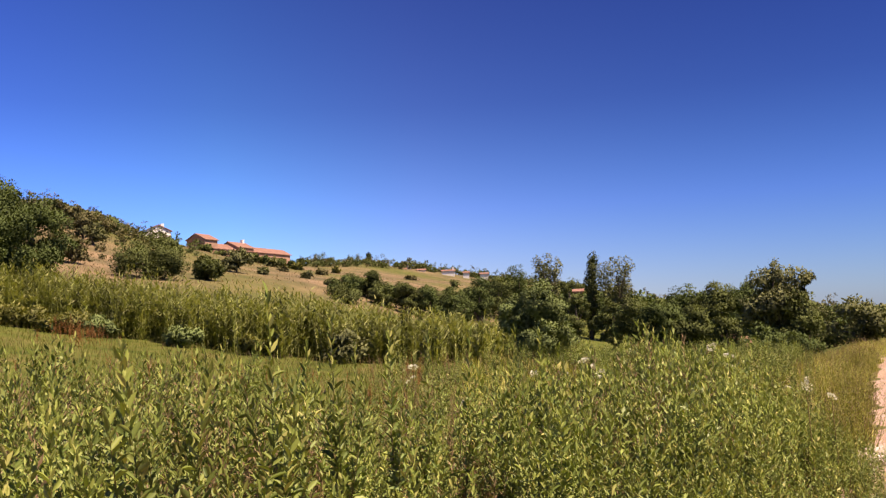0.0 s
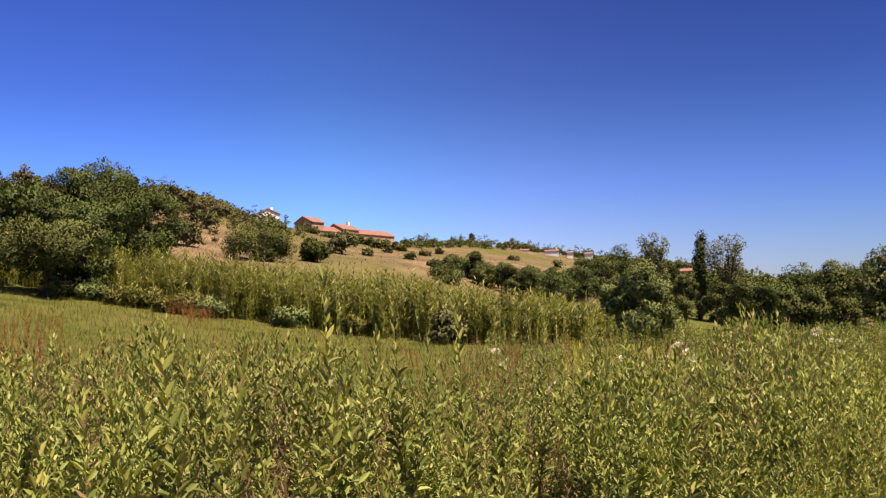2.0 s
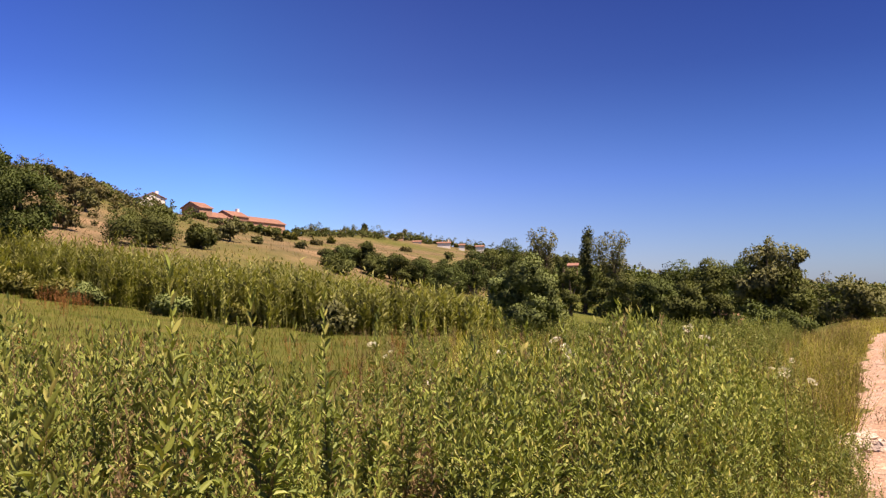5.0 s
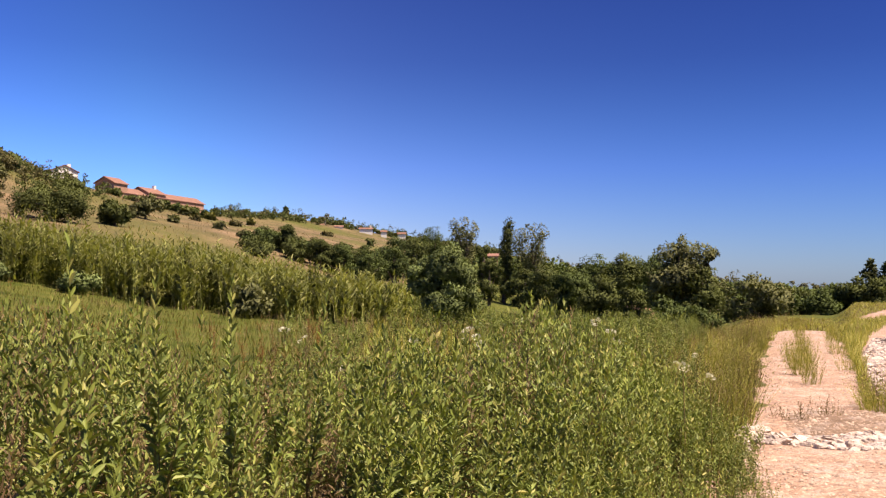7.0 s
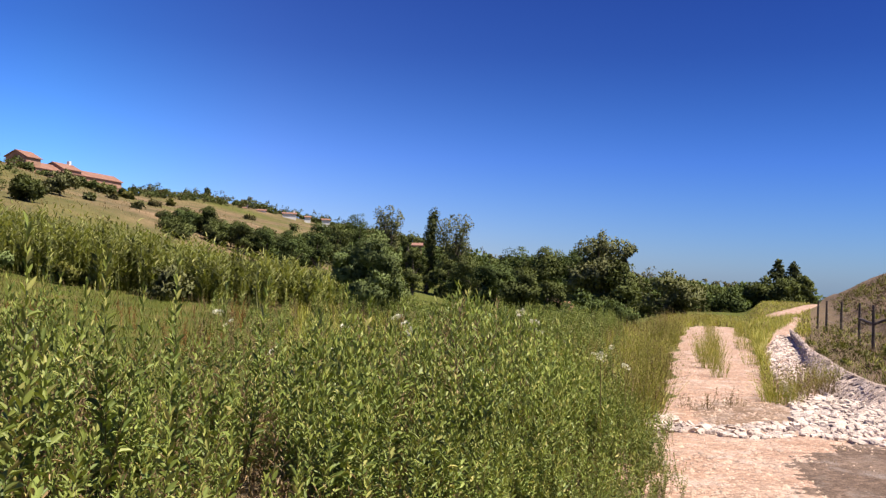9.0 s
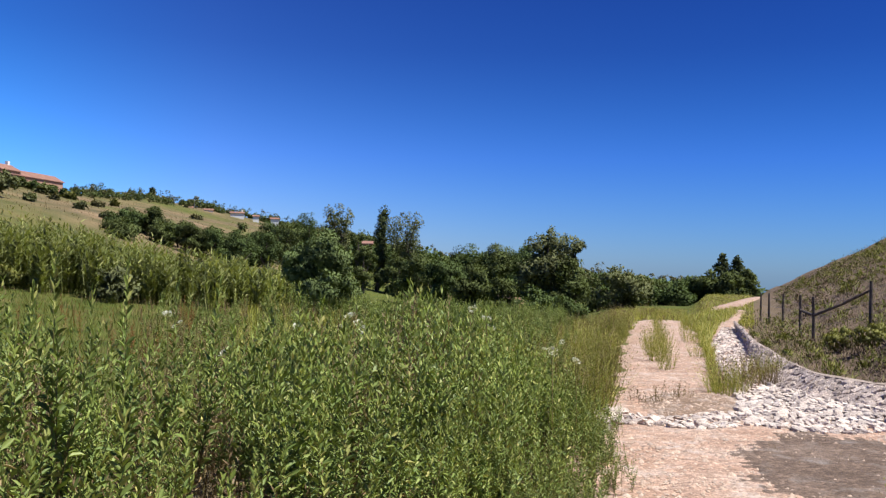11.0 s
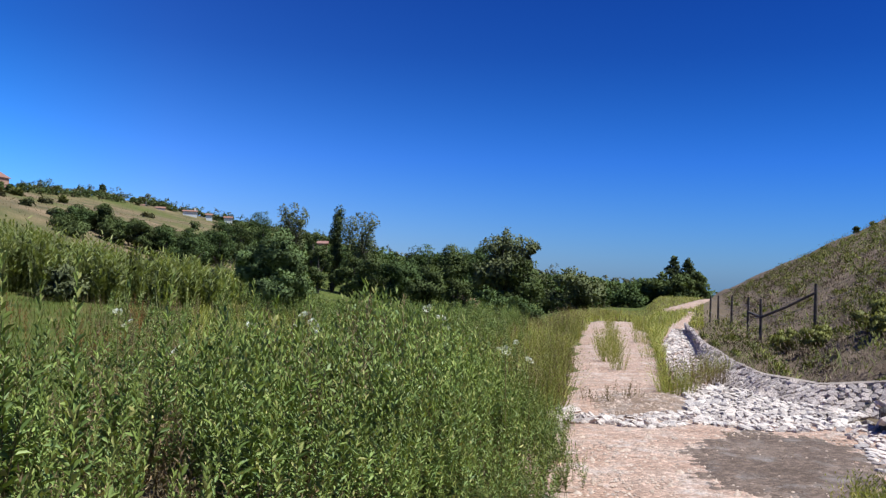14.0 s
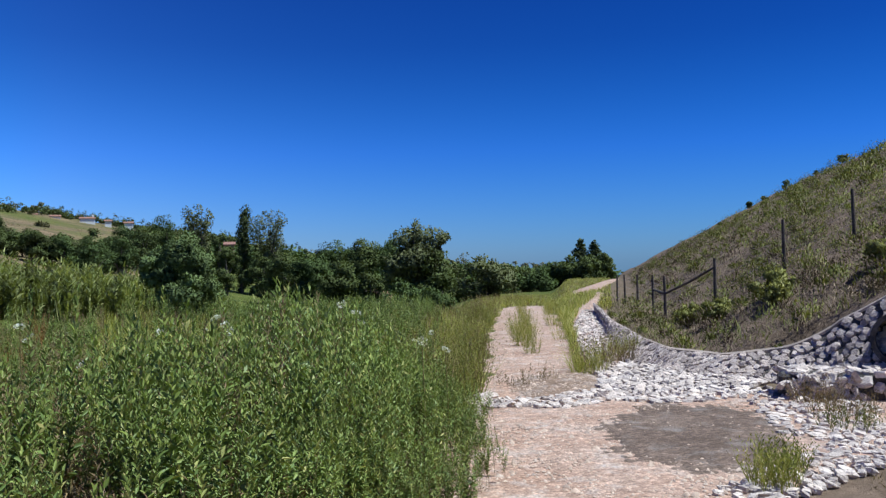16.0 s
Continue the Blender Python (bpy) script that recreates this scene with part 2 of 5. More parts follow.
def ground_material():
    """Green meadow, dry hill grass and bare earth, by the sheet's own zones."""
    m, nd, ln, p = nodes_of("ground")
    a = nd.new("ShaderNodeAttribute")
    a.attribute_name = "zone"
    sep = nd.new("ShaderNodeSeparateColor")
    ln.new(a.outputs["Color"], sep.inputs[0])
    cols = []
    for stops, sc in (([(0.34, (0.05, 0.075, 0.016)), (0.48, (0.1, 0.122, 0.026)), (0.62, (0.135, 0.135, 0.04)), (0.76, (0.22, 0.165, 0.07))], 0.45),
                      ([(0.32, (0.085, 0.08, 0.036)), (0.46, (0.16, 0.128, 0.07)), (0.58, (0.24, 0.172, 0.1)), (0.75, (0.33, 0.24, 0.15))], 0.11),
                      ([(0.3, (0.1, 0.073, 0.052)), (0.7, (0.25, 0.18, 0.128))], 0.8)):
        n = noise_node(nd, ln, sc, 9.0, 0.65)
        r = ramp(nd, stops)
        ln.new(n.outputs["Fac"], r.inputs["Fac"])
        cols.append(r.outputs["Color"])
    col = mix(nd, ln, cols[0], cols[1], sep.outputs[0])
    col = mix(nd, ln, col, cols[2], sep.outputs[1])
    f = noise_node(nd, ln, 7.0, 8.0, 0.7)
    fr = ramp(nd, [(0.3, (0.6,) * 3), (0.7, (1.2,) * 3)])
    ln.new(f.outputs["Fac"], fr.inputs["Fac"])
    ln.new(mix(nd, ln, col, fr.outputs["Color"], 1.0, "MULTIPLY"), p.inputs["Base Color"])
    p.inputs["Roughness"].default_value = 0.95
    p.inputs["Specular IOR Level"].default_value = 0.1
    b = nd.new("ShaderNodeBump")
    b.inputs["Strength"].default_value, b.inputs["Distance"].default_value = 0.8, 0.08
    ln.new(f.outputs["Fac"], b.inputs["Height"])
    ln.new(b.outputs[0], p.inputs["Normal"])
    return m


GROUND = ground_material()

# ---- the shape of the land ----
RNG = np.random.default_rng(7)
BANK_AZ = radians(24.3)  # the bank and the far track run this way


def step(a, b, v):
    s = np.clip((v - a) / (b - a), 0, 1)
    return s * s * (3 - 2 * s)


def along(x, y):
    """Metres along the bank's foot and out to its side."""
    return x * math.sin(BANK_AZ) + y * math.cos(BANK_AZ), x * math.cos(BANK_AZ) - y * math.sin(BANK_AZ)


def uw(u, w):
    return u * math.sin(BANK_AZ) + w * math.cos(BANK_AZ), u * math.cos(BANK_AZ) - w * math.sin(BANK_AZ)


RIDGE_AZ = [-180, -60, -45, -34, -30, -26, -20, -15, -10, -5, 0, 4, 10, 20, 24, 60, 180]
RIDGE_EL = [6, 8.2, 7.8, 7.5, 6.4, 5.6, 4.55, 4.05, 3.3, 2.5, 1.7, 0.9, 0.6, -0.6, -1.4, -1.4, 3]
RIDGE_D = [150, 150, 150, 170, 190, 212, 270, 330, 380, 420, 450, 470, 480, 400, 400, 400, 200]
FOOT_D = [60, 60, 60, 60, 60, 62, 66, 75, 90, 105, 115, 120, 120, 100, 85, 85, 60]


def ground(x, y):
    """The land's height; the track at the camera's feet is 0."""
    x, y = np.asarray(x, float), np.asarray(y, float)
    r, az = np.hypot(x, y), np.degrees(np.arctan2(x, y))
    low = 0.0255 * np.clip(-x - 6, 0, 30) ** 1.5 * step(4, 20, r)
    low = low - 1.7 * step(24, 48, r) * step(-6, 2, az) * (1 - step(13, 16.3, az))
    low = low - 1.5 * step(35, 50, r) * step(11, 15, az) * (1 - step(20.2, 21.6, az))
    far, foot = np.interp(az, RIDGE_AZ, RIDGE_D), np.interp(az, RIDGE_AZ, FOOT_D)
    top = 1.65 + far * np.tan(np.radians(np.interp(az, RIDGE_AZ, RIDGE_EL)))
    s = np.clip((r - foot) / (far - foot), 0, 1)
    z = low * (1 - s) + top * s ** 1.1
    z = z + np.sin(x * 0.031 + 1) * np.cos(y * 0.027) * 1.2 * step(70, 140, r)
    z = z - np.clip(r - far, 0, None) * 0.03
    u, w = along(x, y)
    wall = 12.1 - 0.58 * np.clip(w - 1.5, 0, 8)
    bank = np.clip(0.3 + 0.52 * (w - 1.7), 0, 9.1) * step(0.8, 1.25, u - wall)
    behind = np.interp(u, [12.7, 13.57, 15.5, 20, 28, 40], [1.54, 0.81, 0.43, -0.07, -0.59, -0.4])
    shelf = 0.2 * step(0.05, 0.25, w - behind) * step(12.7, 13.0, u) * (1 - step(26, 40, u))
    bank = np.maximum(bank, shelf)
    bank = np.minimum(bank, np.clip(0.52 * (114 - u), 0, None))
    bank = np.maximum(bank, np.clip(0.52 * (w - 7.5), 0, 9.1) * (u < 60))
    bank = bank * (1 - 0.9 * step(60, 140, w))
    bank = bank + (bank > 0.5) * 0.16 * np.sin(x * 1.3) * np.cos(y * 0.9 + x * 0.4)
    return np.where(bank > 0.001, np.maximum(z, bank), z)


def left_edge(u):
    """The side place of the track's left edge, u metres along it."""
    return np.interp(u, [-6, 0, 6, 8.45, 10.6, 13.5, 18.7, 30.6, 48, 72], [-2.9, -0.9, -0.95, -1.3, -1.62, -2.0, -2.7, -4.0, -1.6, -0.4])


def sheet(name, us, ws, lift, mat, keep=None, bumps=0.0):
    """A patch of surface that lies on the land, on a grid along the bank."""
    U, W = np.meshgrid(us, ws, indexing="ij")
    X, Y = U * math.sin(BANK_AZ) + W * math.cos(BANK_AZ), U * math.cos(BANK_AZ) - W * math.sin(BANK_AZ)
    Z = ground(X, Y) + (lift(U, W) if callable(lift) else lift) + bumps * (np.sin(U * 3.1 + W * 2) * np.cos(W * 4.3 - U))
    V = np.stack([X, Y, Z], -1).reshape(-1, 3)
    n, k = U.shape
    i = np.arange(n * k).reshape(n, k)
    F = np.stack([i[:-1, :-1], i[:-1, 1:], i[1:, 1:], i[1:, :-1]], -1)
    if keep is not None:
        F = F[keep(0.25 * (U[:-1, :-1] + U[1:, :-1] + U[:-1, 1:] + U[1:, 1:]), 0.25 * (W[:-1, :-1] + W[1:, :-1] + W[:-1, 1:] + W[1:, 1:]))]
    return new(name, mesh_np(name, V, F.reshape(-1, 4)[:, ::-1], [mat], smooth=True))


# ---- mesh helpers ----


def mesh_np(name, V, F, mats, which=None, smooth=False):
    me = bpy.data.meshes.new(name)
    V, F = np.ascontiguousarray(V, np.float32), np.ascontiguousarray(F, np.int32)
    n, k = F.shape
    me.vertices.add(len(V))
    me.vertices.foreach_set("co", V.ravel())
    me.loops.add(n * k)
    me.loops.foreach_set("vertex_index", F.ravel())
    me.polygons.add(n)
    me.polygons.foreach_set("loop_start", np.arange(0, n * k, k, dtype=np.int32))
    for m in mats:
        me.materials.append(m)
    if which is not None:
        me.polygons.foreach_set("material_index", np.ascontiguousarray(which, np.int32))
    if smooth:
        me.polygons.foreach_set("use_smooth", np.ones(n, bool))
    me.update(calc_edges=True)
    return me


def bm_mesh(name, bm, mat):
    me = bpy.data.meshes.new(name)
    bm.to_mesh(me)
    bm.free()
    me.materials.append(mat)
    return me


def part_np(name, V, F, mat, parent, label="", smooth=False, normals=None):
    ob = new(name, mesh_np(name, V, F, [mat], smooth=smooth))
    if normals is not None:
        ob.data.normals_split_custom_set_from_vertices(normals.tolist())
    ob.parent = parent
    return tagged(ob, label)


def part(name, bm, mat, parent, label=""):
    ob = new(name, bm_mesh(name, bm, mat))
    ob.parent = parent
    return tagged(ob, label)


def thing(name, x, y, z, label, category, group="", turn=0.0, kind=""):
    ob = new(name)
    ob.empty_display_size = 0.1
    ob.matrix_basis = pose(x, y, z, 0, 0, turn)
    return tagged(ob, label, category, group, kind)


def join(pieces):
    """One vertex and face list out of many."""
    Vs, Fs, n = [], [], 0
    for V, F in pieces:
        Vs.append(V)
        Fs.append(F + n)
        n += len(V)
    return np.concatenate(Vs), np.concatenate(Fs)


def unit(v):
    return v / np.maximum(np.linalg.norm(v, axis=-1, keepdims=True), 1e-9)


def leaves(P, D, length, width, fold=0.12, rng=RNG, face=None):
    """Folded leaf blades that start at P and point along D."""
    n = len(P)
    D = unit(D)
    side = unit(rng.normal(size=(n, 3)) + np.array([0, 0, 1.2])) if face is None else face + 0.28 * rng.normal(size=(n, 3))
    S = unit(np.cross(D, side))
    N = np.cross(S, D)
    L, W = np.broadcast_to(length, n)[:, None], np.broadcast_to(width, n)[:, None]
    V = np.stack([P, P + D * L * 0.45 + S * W * 0.5 + N * L * fold, P + D * L, P + D * L * 0.45 - S * W * 0.5 + N * L * fold], 1).reshape(-1, 3)
    return V, np.arange(4 * n).reshape(n, 4)


def lance_leaves(P, D, length, width, fold=0.1, rng=RNG):
    """Pointed leaves, folded along the midrib, for what stands near."""
    n = len(P)
    D = unit(D)
    S = unit(np.cross(D, unit(rng.normal(size=(n, 3)) * 0.6 + np.array([0, 0, 1.2]))))
    N = np.cross(S, D)
    L, W = np.broadcast_to(length, n)[:, None], np.broadcast_to(width, n)[:, None]
    droop = np.array([0, 0, -0.12])
    rows = [P, P + D * L + droop * L]
    for side in (1, -1):
        rows += [P + D * L * 0.3 + side * S * W * 0.46 + N * L * fold, P + D * L * 0.66 + side * S * W * 0.4 + N * L * fold + droop * L * 0.4]
    V = np.stack(rows, 1).reshape(-1, 3)
    base = (np.arange(n) * 6)[:, None]
    F = np.concatenate([base + np.array([0, 1, 3, 2]), base + np.array([0, 4, 5, 1])])
    return V, F


def blades(P, D, length, width, droop, rng=RNG, turns=3):
    """Long bent blades in a few segments, narrowing to the tip."""
    n = len(P)
    D = unit(D)
    S = unit(np.cross(D, np.array([0, 0, 1.0]) + 0.2 * rng.normal(size=(n, 3))))
    L, W, B = (np.broadcast_to(a, n)[:, None] for a in (length, width, droop))
    rows = []
    for i in range(turns + 1):
        s = i / turns
        c = P + D * L * s - np.array([0, 0, 1.0]) * B * L * s * s
        half = S * W * 0.5 * (1.05 - s) ** 0.7
        rows += [c - half, c + half]
    V = np.stack(rows, 1).reshape(-1, 3)
    base = (np.arange(n) * 2 * (turns + 1))[:, None]
    F = np.concatenate([base + np.array([2 * i, 2 * i + 1, 2 * i + 3, 2 * i + 2]) for i in range(turns)])
    return V, F


def tube(points, radii, sides=7):
    """A tapered limb along the points."""
    pts = np.asarray(points, float)
    d = unit(np.gradient(pts, axis=0))
    ref = np.array([0.31, 0.95, 0.05])
    a = unit(np.cross(d, ref))
    b = np.cross(d, a)
    ang = np.linspace(0, 2 * math.pi, sides, endpoint=False)
    V = (pts[:, None] + np.asarray(radii)[:, None, None] * (np.cos(ang)[None, :, None] * a[:, None] + np.sin(ang)[None, :, None] * b[:, None])).reshape(-1, 3)
    F = []
    for i in range(len(pts) - 1):
        for j in range(sides):
            k = (j + 1) % sides
            F.append((i * sides + j, i * sides + k, (i + 1) * sides + k, (i + 1) * sides + j))
    return V, np.array(F)


# ---- land, track and water ground ----
az_a = np.concatenate([np.arange(-62, 62, 0.5), np.arange(62, 298, 6.0)])
rad = np.concatenate([[0.0], 0.4 * 1.042 ** np.arange(0, 222)])
A, R = np.meshgrid(np.radians(az_a), rad)
GX, GY = R * np.sin(A), R * np.cos(A)
GZ = ground(GX, GY) - 0.0
n, k = GX.shape
idx = np.arange(n * k).reshape(n, k)
nxt = np.roll(idx, -1, axis=1)
GF = np.stack([idx[:-1], nxt[:-1], nxt[1:], idx[1:]], -1).reshape(-1, 4)
ground_ob = new("ground", mesh_np("ground", np.stack([GX, GY, GZ], -1).reshape(-1, 3), GF, [GROUND], smooth=True))
tagged(ground_ob, "green meadow rising to a dry straw-coloured hillside", "ground", kind="structure")
az_g, (u_g, w_g) = np.degrees(A), along(GX, GY)
patchy = np.sin(GX * 0.05 + 2) * np.cos(GY * 0.043) + 0.6 * np.sin(GX * 0.13 + GY * 0.11)
dry = step(62, 80, R) * (1 - step(-9, 0, az_g)) * (az_g < 30) * np.clip(0.75 + 0.5 * patchy, 0.1, 1)
on_bank = ((GZ > 0.12) & (w_g > 0.9) & (u_g > 5)).astype(float)
shoulder = ((w_g > -4.6) & (u_g > 4) & (u_g < 120)).astype(float)
bare = np.clip(on_bank * (0.55 + 0.3 * patchy) + 0.6 * shoulder * (w_g > -0.3) + 0.3 * shoulder + (1 - step(1.2, 3.0, R)) + 0.75 * (1 - step(5, 9, R)), 0, 1)
col = np.stack([np.clip(dry, 0, 1), bare, np.zeros_like(dry), np.ones_like(dry)], -1).reshape(-1, 4)
layer = ground_ob.data.color_attributes.new("zone", "FLOAT_COLOR", "POINT")
layer.data.foreach_set("color", col.astype(np.float32).ravel())


def wobble(u, w, size=0.15):
    return size * (np.sin(u * 2.3 + 1.1 * w) + 0.6 * np.sin(u * 5.1 - w * 3.0) + 0.4 * np.sin(u * 11.0))


def track_depth(u, w):
    """How far inside the gravel a place lies: a wide near stretch, a left rut past the ford, and a right rut along the stone lining."""
    e = wobble(u, w, 0.09)
    left = left_edge(u) + e - 0.35 * (1 - step(8.5, 10, u))
    near = np.minimum(np.minimum(w - left, 2.3 + 0.1 * u + e - w), 10.9 - u)
    near = np.minimum(near, np.maximum(0.95 + e - w, u - 5.94 - (w - 1) * 1.32 + e))
    right = np.interp(u, [10, 11.2, 18.5, 26.3, 32.7, 48, 72], [0.3, -0.15, -0.95, -1.65, -2.6, -0.9, 0.2])
    rut = np.minimum(np.minimum(np.minimum(w - left, right + e - w), u - 10.4), 32.5 + e - u)
    lo = np.interp(u, [12, 17.2, 21.7, 25, 31, 43], [-0.3, -0.78, -1.02, -1.19, -1.2, -0.87])
    hi = np.interp(u, [12, 18, 26, 33, 43], [0.15, -0.05, -0.35, -0.6, -0.5])
    rut2 = np.minimum(np.minimum(w - lo - 0.5 * e, hi + 0.5 * e - w), np.minimum(u - 12, 46 - u))
    bend = np.minimum(np.minimum(w - np.interp(u, [45, 51, 74, 80], [-2.2, -2.05, -0.6, 0.1]) - 0.5 * e, np.interp(u, [45, 53, 80], [-1.7, -0.55, 0.6]) - w), np.minimum(u - 45, 80 - u))
    return np.maximum(np.maximum(near, rut), np.maximum(rut2, bend))


def on_track(u, w):
    return track_depth(u, w) > 0


def ruts(u, w):
    """The gravel's surface over the land: it dips under at its edges and is worn along the wheels' lines."""
    wheel = np.exp(-((w - left_edge(u) - 0.55) / 0.22) ** 2) + np.exp(-((w - left_edge(u) - 1.95) / 0.25) ** 2)
    return np.clip(0.14 * track_depth(u, w), -0.06, 0.03) - 0.014 * wheel * (u < 11)


road = sheet("road", np.concatenate([np.arange(-8, 14, 0.09), np.arange(14, 80, 0.3)]), np.arange(-4.6, 4.4, 0.08), ruts, GRAVEL, lambda u, w: track_depth(u, w) > -0.35, 0.006)
tagged(road, "pale gravel farm track with two worn ruts", "track", kind="structure")

# ---- trees ----


def polar(az, d):
    return d * math.sin(radians(az)), d * math.cos(radians(az))


def crown_blobs(rng, w, h, low, n, shape):
    """Centres and radii of the leaf masses of a crown."""
    out = []
    for i in range(n):
        if shape == "column":
            f = (i + 0.5) / n
            rad_ = w * 0.5 * (0.6 + 0.5 * math.sin(math.pi * min(1, f * 0.8 + 0.12)))
            out.append((rng.normal() * w * 0.08, rng.normal() * w * 0.08, low + (h - low) * f, rad_ * 0.9, (h - low) / n * 1.9))
        elif shape == "cone":
            f = (i + 0.5) / n
            a = i * 2.4
            rr = w * 0.36 * (1.02 - f)
            out.append((rr * math.cos(a), rr * math.sin(a), low + (h - low) * f, w * (0.30 - 0.22 * f), (h - low) * 0.07))
        elif shape == "plume":
            a, f = (i % 6) * 1.05, (i // 6 + 0.6) / (n / 6)
            rr = w * 0.42 * (0.25 + 0.75 * f) * (i % 6 > 0) * rng.uniform(0.8, 1.1)
            tall_ = 1.0 if i % 6 == 0 else rng.uniform(0.84, 0.98)
            out.append((rr * math.cos(a), rr * math.sin(a), low + (h - low) * f * tall_, w * rng.uniform(0.12, 0.17), (h - low) * 0.13))
        else:
            while True:
                p = rng.uniform(-1, 1, 3)
                if p @ p < 1 and (p[2] > -0.85):
                    break
            p = p * (0.62 + 0.38 * (p @ p) ** 0.5)
            p[:2] *= 1.06 - 0.34 * max(p[2], 0)
            s = w * rng.uniform(0.1, 0.21)
            lift = 0.5 * (h + low)
            out.append((p[0] * (w * 0.5 - s * 0.7), p[1] * (w * 0.5 - s * 0.7), lift + p[2] * (h - low) * 0.5 * 0.86, s, s * rng.uniform(0.65, 0.95)))
    return np.array(out)


def crown_leaves(rng, blobs, count, size, hang=0.0):
    """Leaves of a crown: each mass carries smaller clumps that are fuller above than below, round a sparse shaded inside."""
    m = int(np.clip(count / len(blobs) / 26, 2, 10))
    inner = int(count * 0.16)
    outer = count - inner
    radii = np.stack([blobs[:, 3], blobs[:, 3], blobs[:, 4]], 1)
    way = unit(rng.normal(size=(len(blobs) * m, 3)) + np.array([0, 0, 0.3]))
    who = np.repeat(np.arange(len(blobs)), m)
    centre = blobs[who, :3] + way * radii[who] * rng.uniform(0.6, 0.95, (len(who), 1))
    reach = radii[who] * rng.uniform(0.36, 0.58, (len(who), 1))
    area = reach[:, 0] ** 2
    pick = rng.choice(len(who), outer, p=area / area.sum())
    dirs = unit(rng.normal(size=(outer, 3)) + 0.45 * way[pick] + np.array([0, 0, 0.45]))
    P = centre[pick] + dirs * reach[pick] * rng.uniform(0.4, 1.12, (outer, 1)) ** 0.6
    core = rng.choice(len(blobs), inner)
    cdir = unit(rng.normal(size=(inner, 3)))
    CP = blobs[core, :3] + cdir * radii[core] * rng.uniform(0.1, 0.65, (inner, 1))
    P, dirs = np.concatenate([P, CP]), np.concatenate([dirs, cdir])
    big = np.concatenate([np.ones(outer), np.full(inner, 1.6)]) * size
    D = 0.7 * rng.normal(size=(count, 3)) + 0.6 * dirs + np.array([0, 0, -hang])
    V, F = leaves(P, D, big * rng.uniform(0.7, 1.35, count), big * rng.uniform(0.45, 0.75, count), 0.06, rng, dirs + np.array([0, 0, 0.35]))
    mass = np.concatenate([way[pick], cdir])
    N = unit(0.65 * dirs + 0.85 * mass + 0.1 * rng.normal(size=(count, 3)) + np.array([0, 0, 0.2]))
    return V, F, np.repeat(N, 4, axis=0)


def tree(name, az, d, top_el, w, label, category, mat, shape="round", blobs=20, leaf=0.3, count=2500, low=0.08, seed=1, hang=0.0, group="", sink=0.0, lean=0.0):
    """A tree whose top stands at that elevation over the eye."""
    rng = np.random.default_rng(seed * 101 + int(abs(az) * 10))
    x, y = polar(az, d)
    z = float(ground(x, y)) - sink
    h = max(1.65 + d * math.tan(radians(top_el)) - z, 0.8)
    ob = thing(name, x, y, z, label, category, group)
    B = crown_blobs(rng, w, h, h * low, blobs, shape)
    B[:, 0] += lean * B[:, 2]
    top = B[:, 2].max()
    trunk_r = 0.022 * h + 0.02 * w
    steps = np.linspace(0, 1, 7)
    T = np.stack([lean * steps * top * 0.9 + 0.02 * h * np.sin(steps * 4 + seed), 0.02 * h * np.sin(steps * 3 + 2 * seed), steps * top * 0.92 - 0.15], 1)
    V, F = tube(T, trunk_r * (1.15 - steps))
    part_np("trunk", V, F, BARK, ob, "grey-brown bark", True)
    limbs = []
    for i in rng.choice(len(B), min(7, len(B)), replace=False):
        f0 = rng.uniform(0.2, 0.6)
        p0 = np.array([np.interp(f0, steps, T[:, j]) for j in range(3)])
        p1 = B[i, :3]
        mid = (p0 + p1) / 2 + np.array([0, 0, 0.06 * h])
        limbs.append(tube([p0, mid, p1], [trunk_r * 0.5, trunk_r * 0.33, trunk_r * 0.12], 5))
    V, F = join(limbs)
    part_np("limb", V, F, BARK, ob, "", True)
    V, F, N = crown_leaves(rng, B, count, leaf, hang)
    part_np("crown", V, F, mat, ob, smooth=True, normals=N)
    return ob


LEFT = "trees at the foot of the hill"
tree("ash_tree", -38.4, 52, 10.5, 7.4, "broad green ash tree with a full uneven crown beside the reeds", "tree", ASH, blobs=40, leaf=0.145, count=40000, low=0.02, seed=1, group=LEFT)
tree("ash_tree", -35.6, 55, 8.9, 5.0, "shoulder-high green ash beside the broad one", "tree", ASH, blobs=22, leaf=0.145, count=15000, low=0.0, seed=10, group=LEFT)
tree("ash_tree", -41.4, 45, 6.6, 5.2, "lower dark green ash at the meadow's edge", "tree", OAK, blobs=22, leaf=0.14, count=16000, low=0.0, seed=2, group=LEFT)
tree("ash_tree", -39.6, 46.5, 7.2, 4.4, "leaning green ash joined to the broad one", "tree", ASH, blobs=20, leaf=0.14, count=14000, low=0.0, seed=9, group=LEFT)
tree("ash_tree", -43.3, 75, 9.3, 5.5, "tall grey-green tree behind the ashes", "tree", ASH, blobs=22, leaf=0.36, count=2600, seed=3, group=LEFT)
tree("stone_pine", -36.9, 95, 10.0, 4.6, "dark pine on the slope behind the ashes", "tree", PINE, blobs=16, leaf=0.4, count=1800, seed=4, group=LEFT)
tree("holm_oak", -41.7, 110, 8.2, 7.0, "dark evergreen oak on the dry slope", "tree", OAK, blobs=20, leaf=0.5, count=1800, seed=5, group=LEFT)
tree("holm_oak", -29.0, 85, 5.4, 7.4, "round dark holm oak on the dry slope", "tree", OAK, blobs=26, leaf=0.19, count=13000, low=0.0, seed=6, group=LEFT)
tree("holm_oak", -25.2, 92, 4.9, 3.3, "slim dark holm oak beside the dry field", "tree", OAK, blobs=26, leaf=0.26, count=4500, low=0.0, seed=7, group=LEFT)
